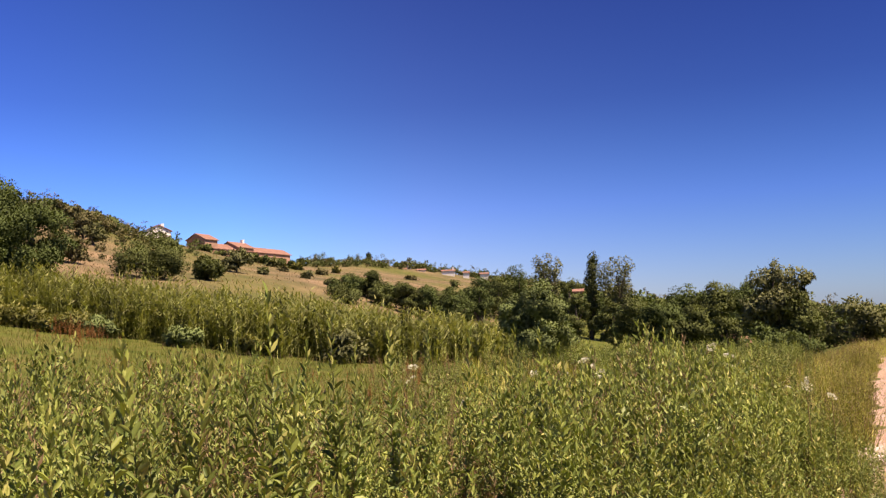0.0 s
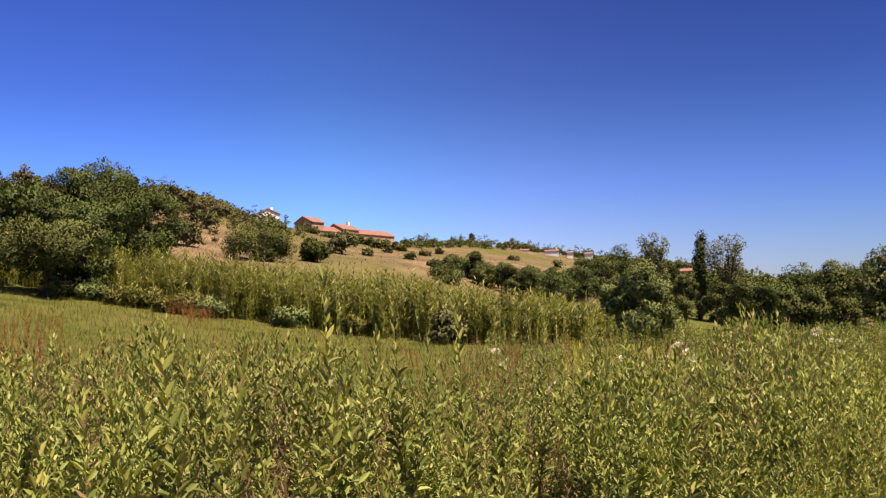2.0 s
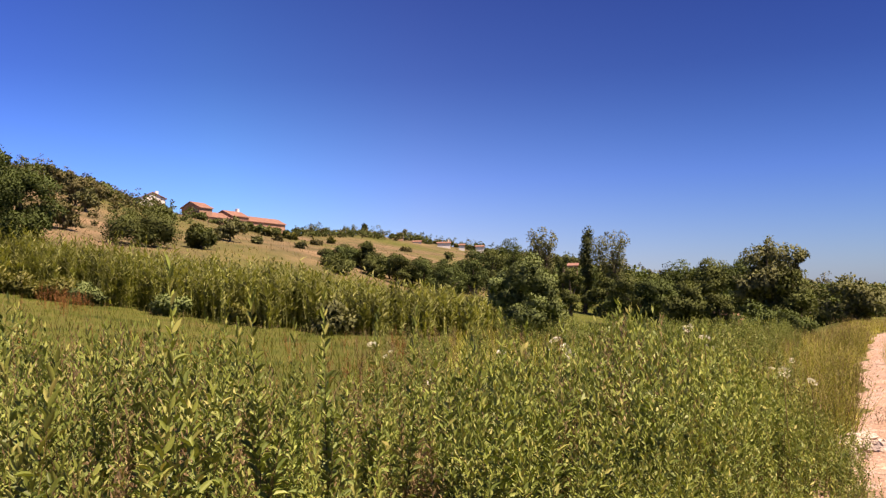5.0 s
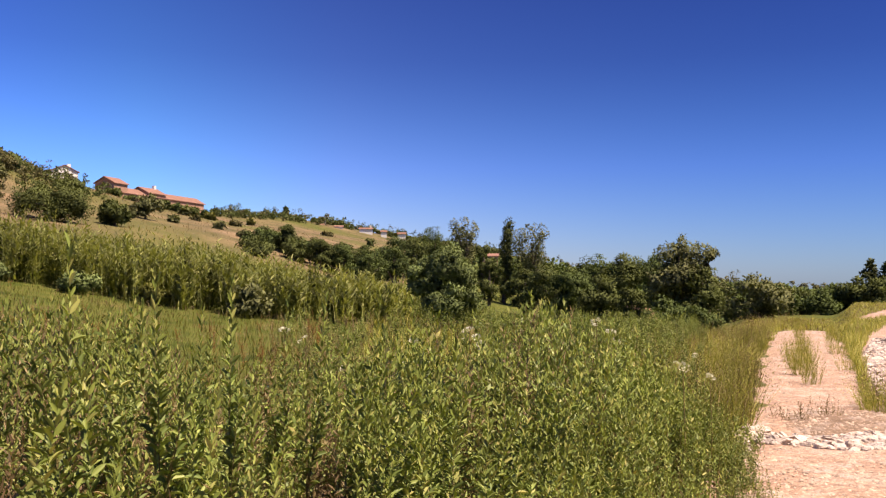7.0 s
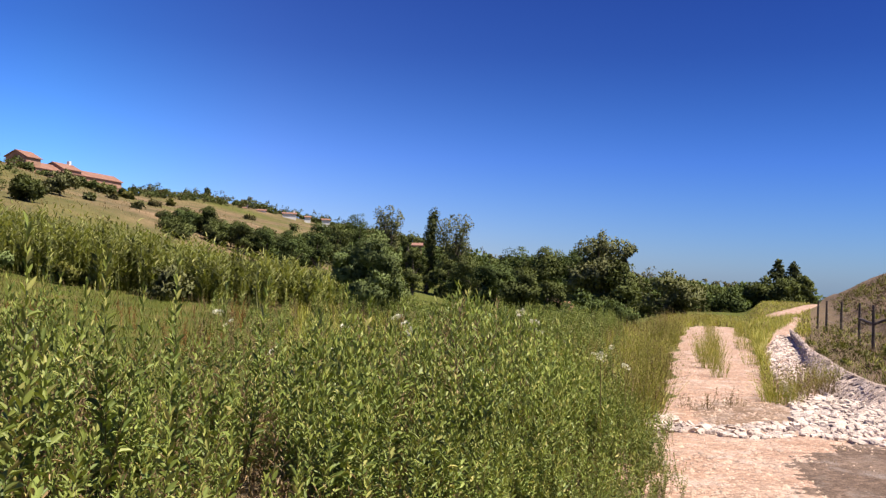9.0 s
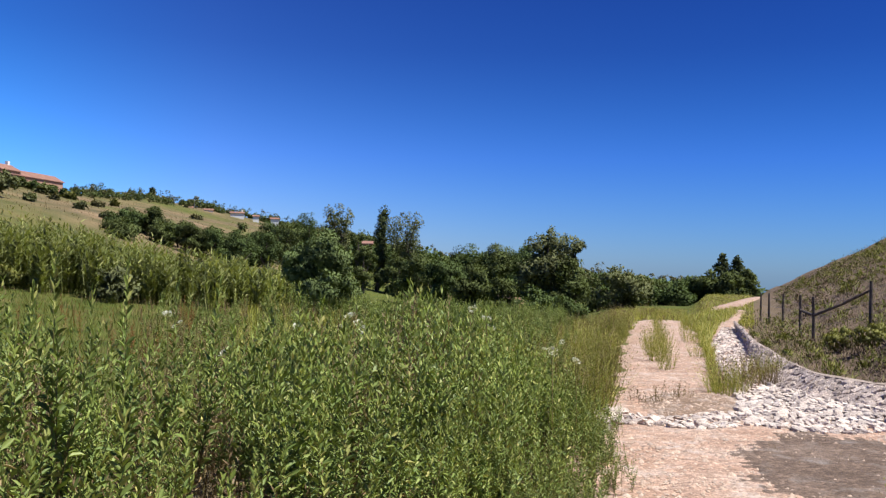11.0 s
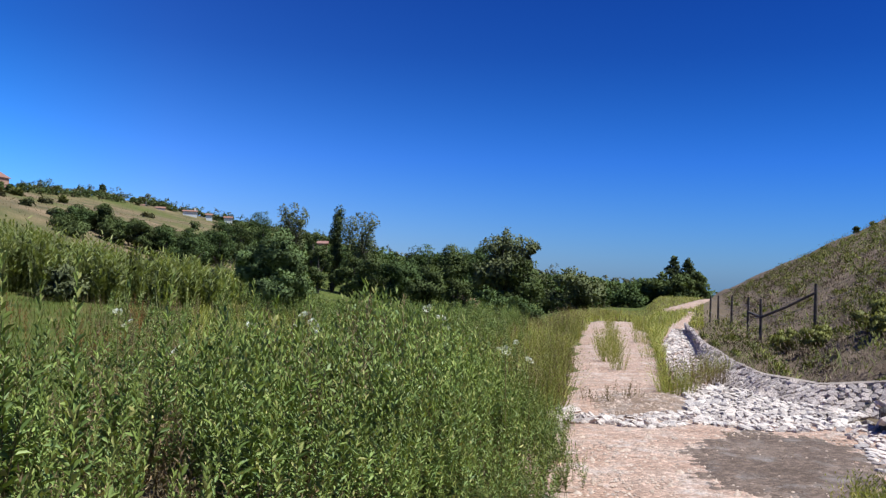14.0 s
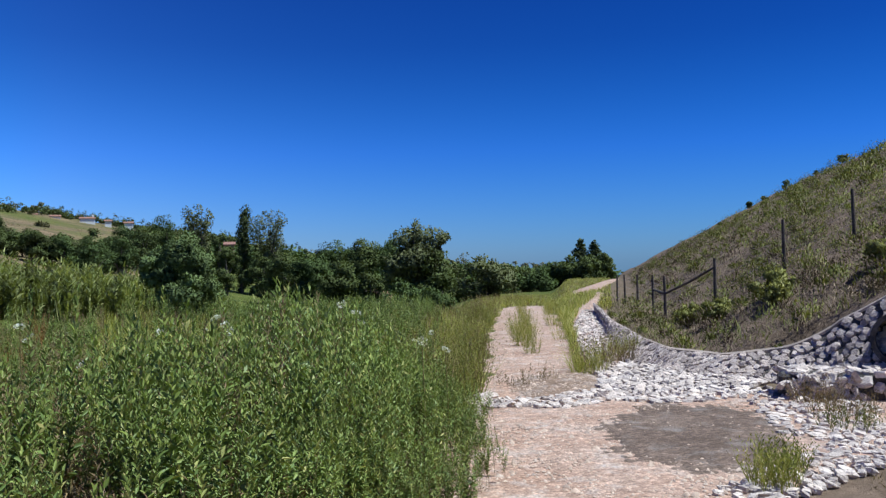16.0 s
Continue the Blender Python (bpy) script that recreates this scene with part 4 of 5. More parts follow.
def weed_places(rng, n):
    """Stems in clumps, with gaps between them; also each stem's share of the full height."""
    az, r = rng.uniform(-54, 24, n), 2.6 + 14.5 * rng.random(n) ** 1.1
    x, y = r * np.sin(np.radians(az)), r * np.cos(np.radians(az))
    reach = np.interp(az, [-52, -24, -18, -12, -4, 2, 24], [12.5, 11.0, 6.8, 6.4, 9.0, 14.0, 16.5])
    kept = []
    for i in range(n):
        if r[i] < reach[i] and all((x[i] - x[j]) ** 2 + (y[i] - y[j]) ** 2 > 0.085 for j in kept):
            kept.append(i)
    cx, cy = x[kept], y[kept]
    open_ = 1 - step(-12, -6, az[kept])
    tall_ = rng.uniform(0.84, 1.04, len(kept)) - open_ * rng.uniform(0, 0.36, len(kept)) * (r[kept] > 3.2)
    k = 7
    px, py = np.repeat(cx, k) + rng.normal(size=len(cx) * k) * 0.115, np.repeat(cy, k) + rng.normal(size=len(cx) * k) * 0.115
    share = np.repeat(tall_, k) * rng.uniform(0.8, 1.1, len(px))
    u, w = along(px, py)
    inside = left_edge(u) - np.interp(u, [7.6, 9.4, 12, 15], [0, 0.45, 1.7, 2.6]) - w
    ok = (inside > -0.02 - 0.12 * np.sin(u * 3)) & (np.hypot(px, py) > 2.35)
    share = share * (0.62 + 0.38 * step(-0.1, 0.95, inside))
    px, py, share = px[ok], py[ok], share[ok]
    # a dense skirt along the near edge of the track
    u = rng.uniform(2.6, 9.0, 300)
    inner = rng.random(300)
    w = left_edge(u) + wobble(u, 0 * u, 0.13) + 0.05 - 0.8 * inner
    ex, ey = uw(u, w)
    far_enough = np.hypot(ex, ey) > 2.5
    px, py = np.concatenate([px, ex[far_enough]]), np.concatenate([py, ey[far_enough]])
    share = np.concatenate([share, (0.34 + 0.5 * inner[far_enough]) * rng.uniform(0.85, 1.1, int(far_enough.sum()))])
    # stragglers along the track and out into the meadow
    u = 9.5 + 24 * rng.random(420)
    w = left_edge(u) - 0.3 - 3.6 * rng.random(420) ** 0.7
    ex, ey = uw(u, w)
    az, r = rng.uniform(-50, -10, 150), 5.2 + 7 * rng.random(150) ** 1.6
    ex, ey = np.concatenate([ex, r * np.sin(np.radians(az))]), np.concatenate([ey, r * np.cos(np.radians(az))])
    az, r = rng.normal(2.6, 1.0, 60), rng.normal(12.4, 0.7, 60)
    ex, ey = np.concatenate([ex, r * np.sin(np.radians(az))]), np.concatenate([ey, r * np.cos(np.radians(az))])
    az, r = rng.uniform(-15, 13, 600), 9 + 20 * rng.random(600) ** 0.9
    ex, ey = np.concatenate([ex, r * np.sin(np.radians(az))]), np.concatenate([ey, r * np.cos(np.radians(az))])
    more = np.concatenate([rng.uniform(0.4, 0.8, 420), rng.uniform(0.3, 0.6, 150), rng.uniform(1.35, 1.75, 60), rng.uniform(0.6, 1.25, 600)])
    return np.concatenate([px, ex]), np.concatenate([py, ey]), np.concatenate([share, more])


rng = np.random.default_rng(43)
wx, wy, share = weed_places(rng, 4200)
dry_spot = (np.sin(wx * 1.1 + 0.7) * np.cos(wy * 0.9) + 0.5 * np.sin(wx * 2.9 + wy * 1.7)) > 0.95
w_az, w_r = np.degrees(np.arctan2(wx, wy)), np.hypot(wx, wy)
dry_spot = dry_spot & (w_r > 4) & (w_az < 4)
withered = np.zeros(len(wx), bool)
for az, r, size in [(-1.6, 3.2, 0.3), (-5.4, 3.1, 0.28), (-31.0, 3.3, 0.3), (-17.0, 3.4, 0.2), (-38.0, 3.6, 0.3), (-12.5, 4.6, 0.35), (3.5, 3.4, 0.22), (-25.5, 3.0, 0.2), (-21.0, 4.0, 0.25), (-35.0, 4.6, 0.3), (-28.5, 4.6, 0.25), (-9.5, 3.9, 0.25), (-14.5, 3.0, 0.18)]:
    cx, cy = polar(az, r)
    withered |= np.hypot(wx - cx, wy - cy) < size
band = (w_az > -14) & (w_az < 7) & (w_r > 5) & (rng.random(len(wx)) < np.where((w_r > 11) & (w_r < 14), 0.45, 0.15))
scattered = (w_az < -9) & (w_r > 3) & (rng.random(len(wx)) < np.where(w_r > 5, 0.3, 0.12))
dead = withered | band | scattered | dry_spot & (rng.random(len(wx)) < 0.8)
wh = weed_top(wx, wy) * share * 1.04
kind_ = np.where(w_r < 4.7, rng.integers(0, 10, len(wx)), np.where(w_r < 8.5, rng.integers(10, 17, len(wx)), rng.integers(17, 22, len(wx))))
for az, r, size in [(-6.6, 3.1, 0.5), (2.7, 3.3, 0.45), (8.0, 3.6, 0.4), (-2.0, 3.0, 0.4), (-16.0, 3.0, 0.4), (-25.0, 3.1, 0.45), (-35.0, 3.2, 0.45), (12.0, 3.9, 0.35)]:
    cx, cy = polar(az, r)
    kind_ = np.where((np.hypot(wx - cx, wy - cy) < size) & (rng.random(len(wx)) < 0.75), rng.integers(22, 26, len(wx)), kind_)
V, F, which = spread(SHAPES, wx[~dead], wy[~dead], wh[~dead], kind_[~dead], rng)
tagged(new("weeds", mesh_np("weeds", V, F, WEED_MATS, which)), "dense leafy yellow-green weeds beside the track", "weeds", kind="stuff")
V, F, which = spread(DRY_SHAPES, wx[dead], wy[dead], np.where(withered, 0.75, 0.95)[dead] * wh[dead], rng.integers(0, 4, len(wx)), rng)
tagged(new("dry_weeds", mesh_np("dry_weeds", V, F, [WEED_DRY])), "withered brown weeds among the green ones", "weeds", kind="stuff")

# pale tall weeds over the hollow, round the lone bush
rng = np.random.default_rng(44)
az, r = rng.uniform(-7.5, 12.5, 2000), 13 + 42 * rng.random(2000) ** 0.9
x, y = r * np.sin(np.radians(az)), r * np.cos(np.radians(az))
u, w = along(x, y)
ok = (w < left_edge(u) - 1.6) & ((az > -1.5) | (r > 33))
x, y, r = x[ok], y[ok], r[ok]
V, F, which = spread(SHAPES, x, y, rng.uniform(0.4, 0.8, len(x)) * (1 + 0.5 * step(24, 40, r)), rng.integers(17, 22, len(x)), rng)
tagged(new("hollow_weeds", mesh_np("hollow_weeds", V, F, WEED_MATS, which)), "tall pale green weeds over the hollow beside the track", "weeds", kind="stuff")

# rust-brown dock at the meadow's far edge
rng = np.random.default_rng(45)
az = np.concatenate([rng.uniform(-47, -40.5, 110), rng.normal(-33.2, 0.9, 60), rng.uniform(-45, -12, 90)])
r = np.concatenate([rng.uniform(17, 34, 110), rng.normal(38, 1.6, 60), rng.uniform(9, 26, 90)])
x, y = r * np.sin(np.radians(az)), r * np.cos(np.radians(az))
V, F, which = spread(DRY_SHAPES, x, y, rng.uniform(0.45, 0.9, len(x)), rng.integers(0, 4, len(x)), rng)
tagged(new("dry_dock", mesh_np("dry_dock", V, F, [RUST])), "rust-brown withered dock in the meadow", "weeds", kind="stuff")

# the tallest stems, one by one
tall = []
for az, r, h in [(-23.4, 3.3, 1.6), (-19.2, 3.8, 1.52), (-15.5, 4.2, 1.5), (-31.5, 3.4, 1.36), (-28.0, 4.2, 1.4), (-35.0, 3.6, 1.32), (-11.0, 4.4, 1.42), (-8.0, 4.9, 1.42), (-26.0, 4.6, 1.4), (-38.5, 4.4, 1.36), (-13.0, 5.2, 1.4), (-5.0, 5.6, 1.4), (-17.6, 4.8, 1.38), (-21.5, 4.4, 1.4), (-42.0, 4.6, 1.36)]:
    x, y = polar(az, r)
    green, young, low_leaves, stalks = SHAPES[len(tall) % 10]
    ob = thing("tall_weed", x, y, float(ground(x, y)), "tall leafy weed stem rising over the others", "plant", "tall weeds", turn=az * 17)
    scale = np.array([h * 0.75, h * 0.75, h])
    tagged(part_np("leaf_spray", green[0] * scale, green[1], WEED, ob), kind="stuff")
    tagged(part_np("young_leaves", young[0] * scale, young[1], WEED_TIP, ob, "pale young leaves at the tip"), kind="stuff")
    tagged(part_np("withered_leaves", low_leaves[0] * scale, low_leaves[1], WITHERED, ob, "brown withered lower leaves"), kind="stuff")
    tagged(part_np("stem", stalks[0] * scale, stalks[1], STEM, ob), kind="stuff")
    tall.append(ob)


def broad_weed(x, y, h, seed):
    """A coarse weed with a rosette of long pale leaves up its stem."""
    rng = np.random.default_rng(seed)
    ob = thing("broadleaf_weed", x, y, float(ground(x, y)), "coarse weed with long broad pale green leaves", "plant", "broadleaf weeds")
    n = 20
    q = np.linspace(0.35, 1.0, n)
    a = np.arange(n) * 2.4 + rng.normal(size=n) * 0.3
    D = np.stack([np.cos(a), np.sin(a), 0.15 + 0.4 * (q - 0.35) + 0.2 * rng.normal(size=n)], 1)
    V, F = lance_leaves(np.stack([0 * q, 0 * q, q * h], 1), D, 0.15 * rng.uniform(0.75, 1.2, n), 0.04, 0.08, rng)
    tagged(part_np("leaf_spray", V, F, WEED, ob), kind="stuff")
    V, F = tube([(0, 0, -0.05), (0.01, 0, 0.5 * h), (0, 0.01, h)], [0.009, 0.007, 0.004], 5)
    part_np("stem", V, F, STEM, ob)


for i, (az, r, h) in enumerate([(-22.6, 2.9, 0.92), (-20.0, 2.95, 0.9), (-24.5, 3.05, 0.95), (-18.3, 2.9, 0.9), (-32.0, 2.95, 0.92)]):
    broad_weed(*polar(az, r), h, 900 + i)

# ---- stones, wall, fence ----


def box(bm, x0, x1, y0, y1, z0, z1):
    vs = [bm.verts.new(p) for p in ((x0, y0, z0), (x1, y0, z0), (x1, y1, z0), (x0, y1, z0), (x0, y0, z1), (x1, y0, z1), (x1, y1, z1), (x0, y1, z1))]
    for f in ((0, 1, 5, 4), (1, 2, 6, 5), (2, 3, 7, 6), (3, 0, 4, 7), (4, 5, 6, 7), (3, 2, 1, 0)):
        bm.faces.new([vs[i] for i in f])


def stone_mesh(name, rng, mat):
    """An irregular worn cobble, about one metre across before scaling."""
    bm = bmesh.new()
    bmesh.ops.create_uvsphere(bm, u_segments=6, v_segments=5, radius=0.5)
    for v in bm.verts:
        q = Vector((abs(v.co.x) ** 0.6 * (1 if v.co.x > 0 else -1), abs(v.co.y) ** 0.6 * (1 if v.co.y > 0 else -1), v.co.z * 1.3)) * rng.uniform(0.7, 1.14) * 0.8
        q.z = max(min(q.z, 0.36 + 0.14 * q.x), -0.36)
        v.co = q
    return bm_mesh(name, bm, mat)


rng = np.random.default_rng(51)
COBBLES = [stone_mesh("cobble", rng, STONE) for i in range(8)]


def mesh_arrays(me):
    V = np.empty(len(me.vertices) * 3)
    me.vertices.foreach_get("co", V)
    return V.reshape(-1, 3), [tuple(p.vertices) for p in me.polygons]


def lay(parent, name, spots, rng):
    """Stones on their spots (x, y, z, size, height, tilt), as parts of parent."""
    for x, y, z, size, tall_, tilt in spots:
        ob = new(name, COBBLES[int(rng.integers(0, 8))])
        ob.parent = parent
        ob.matrix_basis = pose(x, y, z, tilt + rng.normal() * 12, rng.normal() * 12, rng.uniform(0, 360)) @ Matrix.Diagonal((size * rng.uniform(0.8, 1.3), size * rng.uniform(0.75, 1.1), tall_, 1))


def heap(parent, name, spots, rng, label):
    """The stones past counting, in one mesh."""
    Vs, Fs, n = [], [], 0
    arrays = [mesh_arrays(m) for m in COBBLES]
    for x, y, z, size, tall_, tilt in spots:
        V, F = arrays[int(rng.integers(0, 8))]
        m = np.array(pose(x, y, z, tilt + rng.normal() * 12, rng.normal() * 12, rng.uniform(0, 360)) @ Matrix.Diagonal((size * rng.uniform(0.8, 1.3), size * rng.uniform(0.75, 1.1), tall_, 1)))
        Vs.append(V @ m[:3, :3].T + m[:3, 3])
        Fs += [tuple(i + n for i in f) for f in F]
        n += len(V)
    me = bpy.data.meshes.new(name)
    me.from_pydata(np.concatenate(Vs).tolist(), [], Fs)
    me.materials.append(STONE_REST)
    ob = new(name, me)
    ob.parent = parent
    return tagged(ob, label, kind="stuff")


# the stone lining: its foot and its top, side place and height along the bank
S_ = np.linspace(0, 1, 160)
FOOT_AZ = np.interp(S_, [0, 0.25, 0.45, 0.6, 0.72, 0.8, 0.9, 1], [23.3, 24.0, 24.8, 27.7, 31.5, 34, 38, 46])
FOOT_R = np.interp(FOOT_AZ, [23.3, 24.0, 24.8, 27.7, 31.5, 33.5, 36.4, 40, 46], [27, 18.8, 14.4, 12.8, 12.1, 12.0, 11.8, 11.5, 11.1])
TOP_AZ = np.interp(S_, [0, 0.25, 0.45, 0.6, 0.72, 0.8, 0.9, 1], [23.1, 24.1, 25.9, 28.2, 31.6, 34.1, 38.0, 46])
TOP_R = np.interp(TOP_AZ, [23.1, 24.1, 25.9, 27.7, 31.2, 35.2, 37.8, 40.5, 46], [28, 20, 15.5, 13.7, 12.8, 12.6, 12.4, 12.2, 11.9])
TOP_Z = np.interp(TOP_AZ, [23.1, 25.9, 27.7, 31.2, 35.2, 37.8, 40.5, 46], [0.24, 0.26, 0.24, 0.24, 0.38, 0.70, 1.1, 1.75])
for _ in range(6):
    FOOT_R[1:-1] = (FOOT_R[:-2] + FOOT_R[2:]) / 2
    TOP_R[1:-1] = (TOP_R[:-2] + TOP_R[2:]) / 2
    TOP_Z[1:-1] = (TOP_Z[:-2] + TOP_Z[2:]) / 2
FOOT = np.stack([FOOT_R * np.sin(np.radians(FOOT_AZ)), FOOT_R * np.cos(np.radians(FOOT_AZ)), np.full(160, -0.03)], 1)
TOP = np.stack([TOP_R * np.sin(np.radians(TOP_AZ)), TOP_R * np.cos(np.radians(TOP_AZ)), TOP_Z], 1)
BACK = TOP + np.stack([np.sin(np.radians(TOP_AZ)), np.cos(np.radians(TOP_AZ)), 0 * TOP_Z], 1) * 0.22
wall = thing("stone_wall", *FOOT[110], "curved low retaining wall of rough limestone with mortar joints", "wall", kind="structure")
here = np.array(wall.location)
rows_ = [FOOT - here, TOP - here]
V = np.concatenate(rows_)
i = np.arange(159)
# bed behind the stones, its dark colour deepens the gaps
part_np("mortar_bed", V, np.stack([i, i + 1, i + 161, i + 160], 1), MORTAR, wall, "dark mortar between the stones")
bm = bmesh.new()
ring = [[bm.verts.new(p) for p in (TOP[j] - here + np.array([0, 0, -0.04]), TOP[j] - here + np.array([0, 0, 0.035]), BACK[j] - here + np.array([0, 0, 0.04]), BACK[j] - here + np.array([0, 0, -0.3]))] for j in range(160)]
for j in range(159):
    for q in range(3):
        bm.faces.new((ring[j][q], ring[j + 1][q], ring[j + 1][q + 1], ring[j][q + 1]))
part("coping", bm, COPING, wall, "smooth mortar coping along the top")
rng = np.random.default_rng(52)
near_spots, far_spots = [], []
run = np.concatenate([[0], np.cumsum(np.linalg.norm(np.diff(FOOT, axis=0), axis=1))])
here_at = 0.1
while here_at < run[-1] - 0.1:
    j = int(np.searchsorted(run, here_at)) - 1
    a, b = FOOT[j], TOP[j]
    way = unit(FOOT[j + 1] - FOOT[j])
    face = unit(np.cross(way, b - a))
    face = face if face[2] > 0 else -face
    slant = np.linalg.norm(b - a)
    rows_n = max(3, int(round(slant / 0.105)))
    for q in range(rows_n):
        f = (q + 0.5 + rng.normal() * 0.1) / rows_n
        p = a + (b - a) * f + way * ((q % 2) * 0.075 + rng.normal() * 0.02) - here
        (near_spots if a[1] < 13.0 else far_spots).append((p, way, face, rng.uniform(0.11, 0.18), rng.uniform(0.1, 0.15), rng.uniform(0.09, 0.16)))
    here_at += 0.125


def wall_pose(p, way, face, length, height, thick, rng):
    up = np.cross(face, way)
    t = rng.uniform(0, 3.14)
    ax, ay = way * math.cos(t) + up * math.sin(t), up * math.cos(t) - way * math.sin(t)
    m = Matrix([[ax[i], ay[i], face[i], p[i]] for i in range(3)] + [[0, 0, 0, 1]])
    return m @ Matrix.Diagonal((length, height, thick, 1))


WALL_STONES = [stone_mesh("stone", rng, STONE_WALL) for i in range(8)]
order = rng.permutation(len(near_spots))
for i in order[:300]:
    ob = new("stone", WALL_STONES[int(rng.integers(0, 8))])
    ob.parent = wall
    ob.matrix_basis = wall_pose(*near_spots[i], rng)
arrays = [mesh_arrays(m) for m in WALL_STONES]
Vs, Fs, n = [], [], 0
for spot in [near_spots[i] for i in order[300:]] + far_spots:
    V, F = arrays[int(rng.integers(0, 8))]
    m = np.array(wall_pose(*spot, rng))
    Vs.append(V @ m[:3, :3].T + m[:3, 3])
    Fs += [tuple(k + n for k in f) for f in F]
    n += len(V)
me = bpy.data.meshes.new("stones_beyond")
me.from_pydata(np.concatenate(Vs).tolist(), [], Fs)
me.materials.append(STONE_WALL_REST)
rest = new("stones_beyond", me)
rest.parent = wall
tagged(rest, "rough limestone of the lining", kind="stuff")


def scatter(rng, n, poly, size, gap):
    """Spots inside a polygon of the plan, none closer than gap."""
    poly = np.array(poly)
    out = []
    lo, hi = poly.min(0), poly.max(0)
    for _ in range(n):
        p = rng.uniform(lo, hi)
        inside = False
        for a, b in zip(poly, np.roll(poly, 1, 0)):
            if (a[1] > p[1]) != (b[1] > p[1]) and p[0] < (b[0] - a[0]) * (p[1] - a[1]) / (b[1] - a[1]) + a[0]:
                inside = not inside
        if inside and all((p[0] - o[0]) ** 2 + (p[1] - o[1]) ** 2 > gap * gap for o in out):
            out.append(p)
    return [(p[0], p[1], float(ground(*p)) + 0.03, size * rng.uniform(0.75, 1.3), size * rng.uniform(0.55, 0.85), 0) for p in out]


def stone_patch(name, poly, n, size, gap, label, category, seed):
    rng = np.random.default_rng(seed)
    ob = thing(name, 0, 0, 0, label, category, kind="structure")
    spots = scatter(rng, n, poly, size, gap)
    lay(ob, "cobble", spots[:290], rng)
    if spots[290:]:
        heap(ob, "cobbles_rest", spots[290:], rng, "white cobbles")
    return ob


stone_patch("stone_apron", [(4.3, 9.2), (4.85, 8.75), (5.5, 8.95), (6.9, 10.2), (6.4, 11.9), (5.9, 12.6), (5.0, 11.6), (4.4, 10.3)], 9000, 0.12, 0.092, "apron of bright white laid limestone below the wall", "stone paving", 61)
stone_patch("stone_apron", [(5.7, 9.2), (6.9, 9.6), (6.5, 7.7), (5.0, 6.35), (4.8, 7.0), (5.35, 8.2)], 8000, 0.11, 0.115, "loose pale stone paving in the drain basin", "stone paving", 62)
stone_patch("stone_row", [(5.9, 7.05), (6.1, 6.5), (4.6, 5.55), (3.35, 5.0), (3.1, 5.35), (4.4, 6.1)], 6000, 0.1, 0.085, "row of pale rough stones edging the drain", "stone edging", 63)
stone_patch("stone_ford", [(2.45, 9.5), (2.6, 9.9), (3.4, 9.75), (4.4, 10.2), (4.35, 9.3), (3.5, 9.0)], 4000, 0.1, 0.085, "strip of white stones set across the track", "stone paving", 64)
rut_u = np.concatenate([np.arange(12.2, 30, 1.5), np.arange(29.5, 12, -1.5)])
rut_w = np.where(np.arange(len(rut_u)) < 12, np.interp(rut_u, [12, 17.2, 21.7, 31], [-0.2, -0.7, -0.95, -0.98]), np.interp(rut_u, [12, 18, 26, 33], [0.1, -0.1, -0.4, -0.65]))
stone_patch("stone_gutter", [uw(a, b) for a, b in zip(rut_u, rut_w)], 16000, 0.12, 0.115, "pale stones set along the rut beside the wall", "stone paving", 67)
stone_patch("stone_edging", [(2.0, 8.7), (2.3, 8.6), (2.75, 9.9), (2.4, 10.1)], 900, 0.15, 0.15, "white stones along the weeds at the track's edge", "stone edging", 65)
slab = new("stone", COBBLES[2])
slab.matrix_basis = pose(2.82, 9.95, 0.05, 5, 3, 30) @ Matrix.Diagonal((0.3, 0.22, 0.13, 1))
tagged(slab, "single white stone on the track's edge", "stone")

def ragged(u, w):
    return 0.5 * np.sin(u * 9.1 + w * 4) * np.sin(w * 11.3 - u * 3) + 0.5 * np.sin(u * 23 + w * 17) * np.sin(w * 29 - u * 13)


def soil_lift(u, w):
    q = ((u - 8.4) / 1.5) ** 2 + ((w - 0.74 + 0.06 * (8.5 - u)) / 0.84) ** 2
    return 0.03 + 0.03 * np.clip(1 - q - 0.5 * ragged(u, w), -2.2, 0.4)


def dead_lift(u, w):
    q = ((u - 11.5) / 1.1) ** 2 + ((w + 0.75) / 0.62) ** 2
    return 0.03 + 0.03 * np.clip(1 - q - 0.6 * ragged(u, w), -2.2, 0.4)


DEAD = gravel("dead_grass_earth", [(0.25, (0.2, 0.13, 0.085)), (0.5, (0.3, 0.21, 0.15)), (0.75, (0.4, 0.3, 0.22))], 0.45)
soil = sheet("soil_patch", np.arange(6.2, 10.4, 0.035), np.arange(-0.8, 2.2, 0.035), soil_lift, SOIL)
tagged(soil, "dark bare soil washed into the drain basin", "soil", kind="structure")
soil2 = sheet("dry_patch", np.arange(10, 13.2, 0.035), np.arange(-1.9, 0.6, 0.035), dead_lift, DEAD)
tagged(soil2, "brown patch of dead grass between the ruts", "soil", kind="structure")


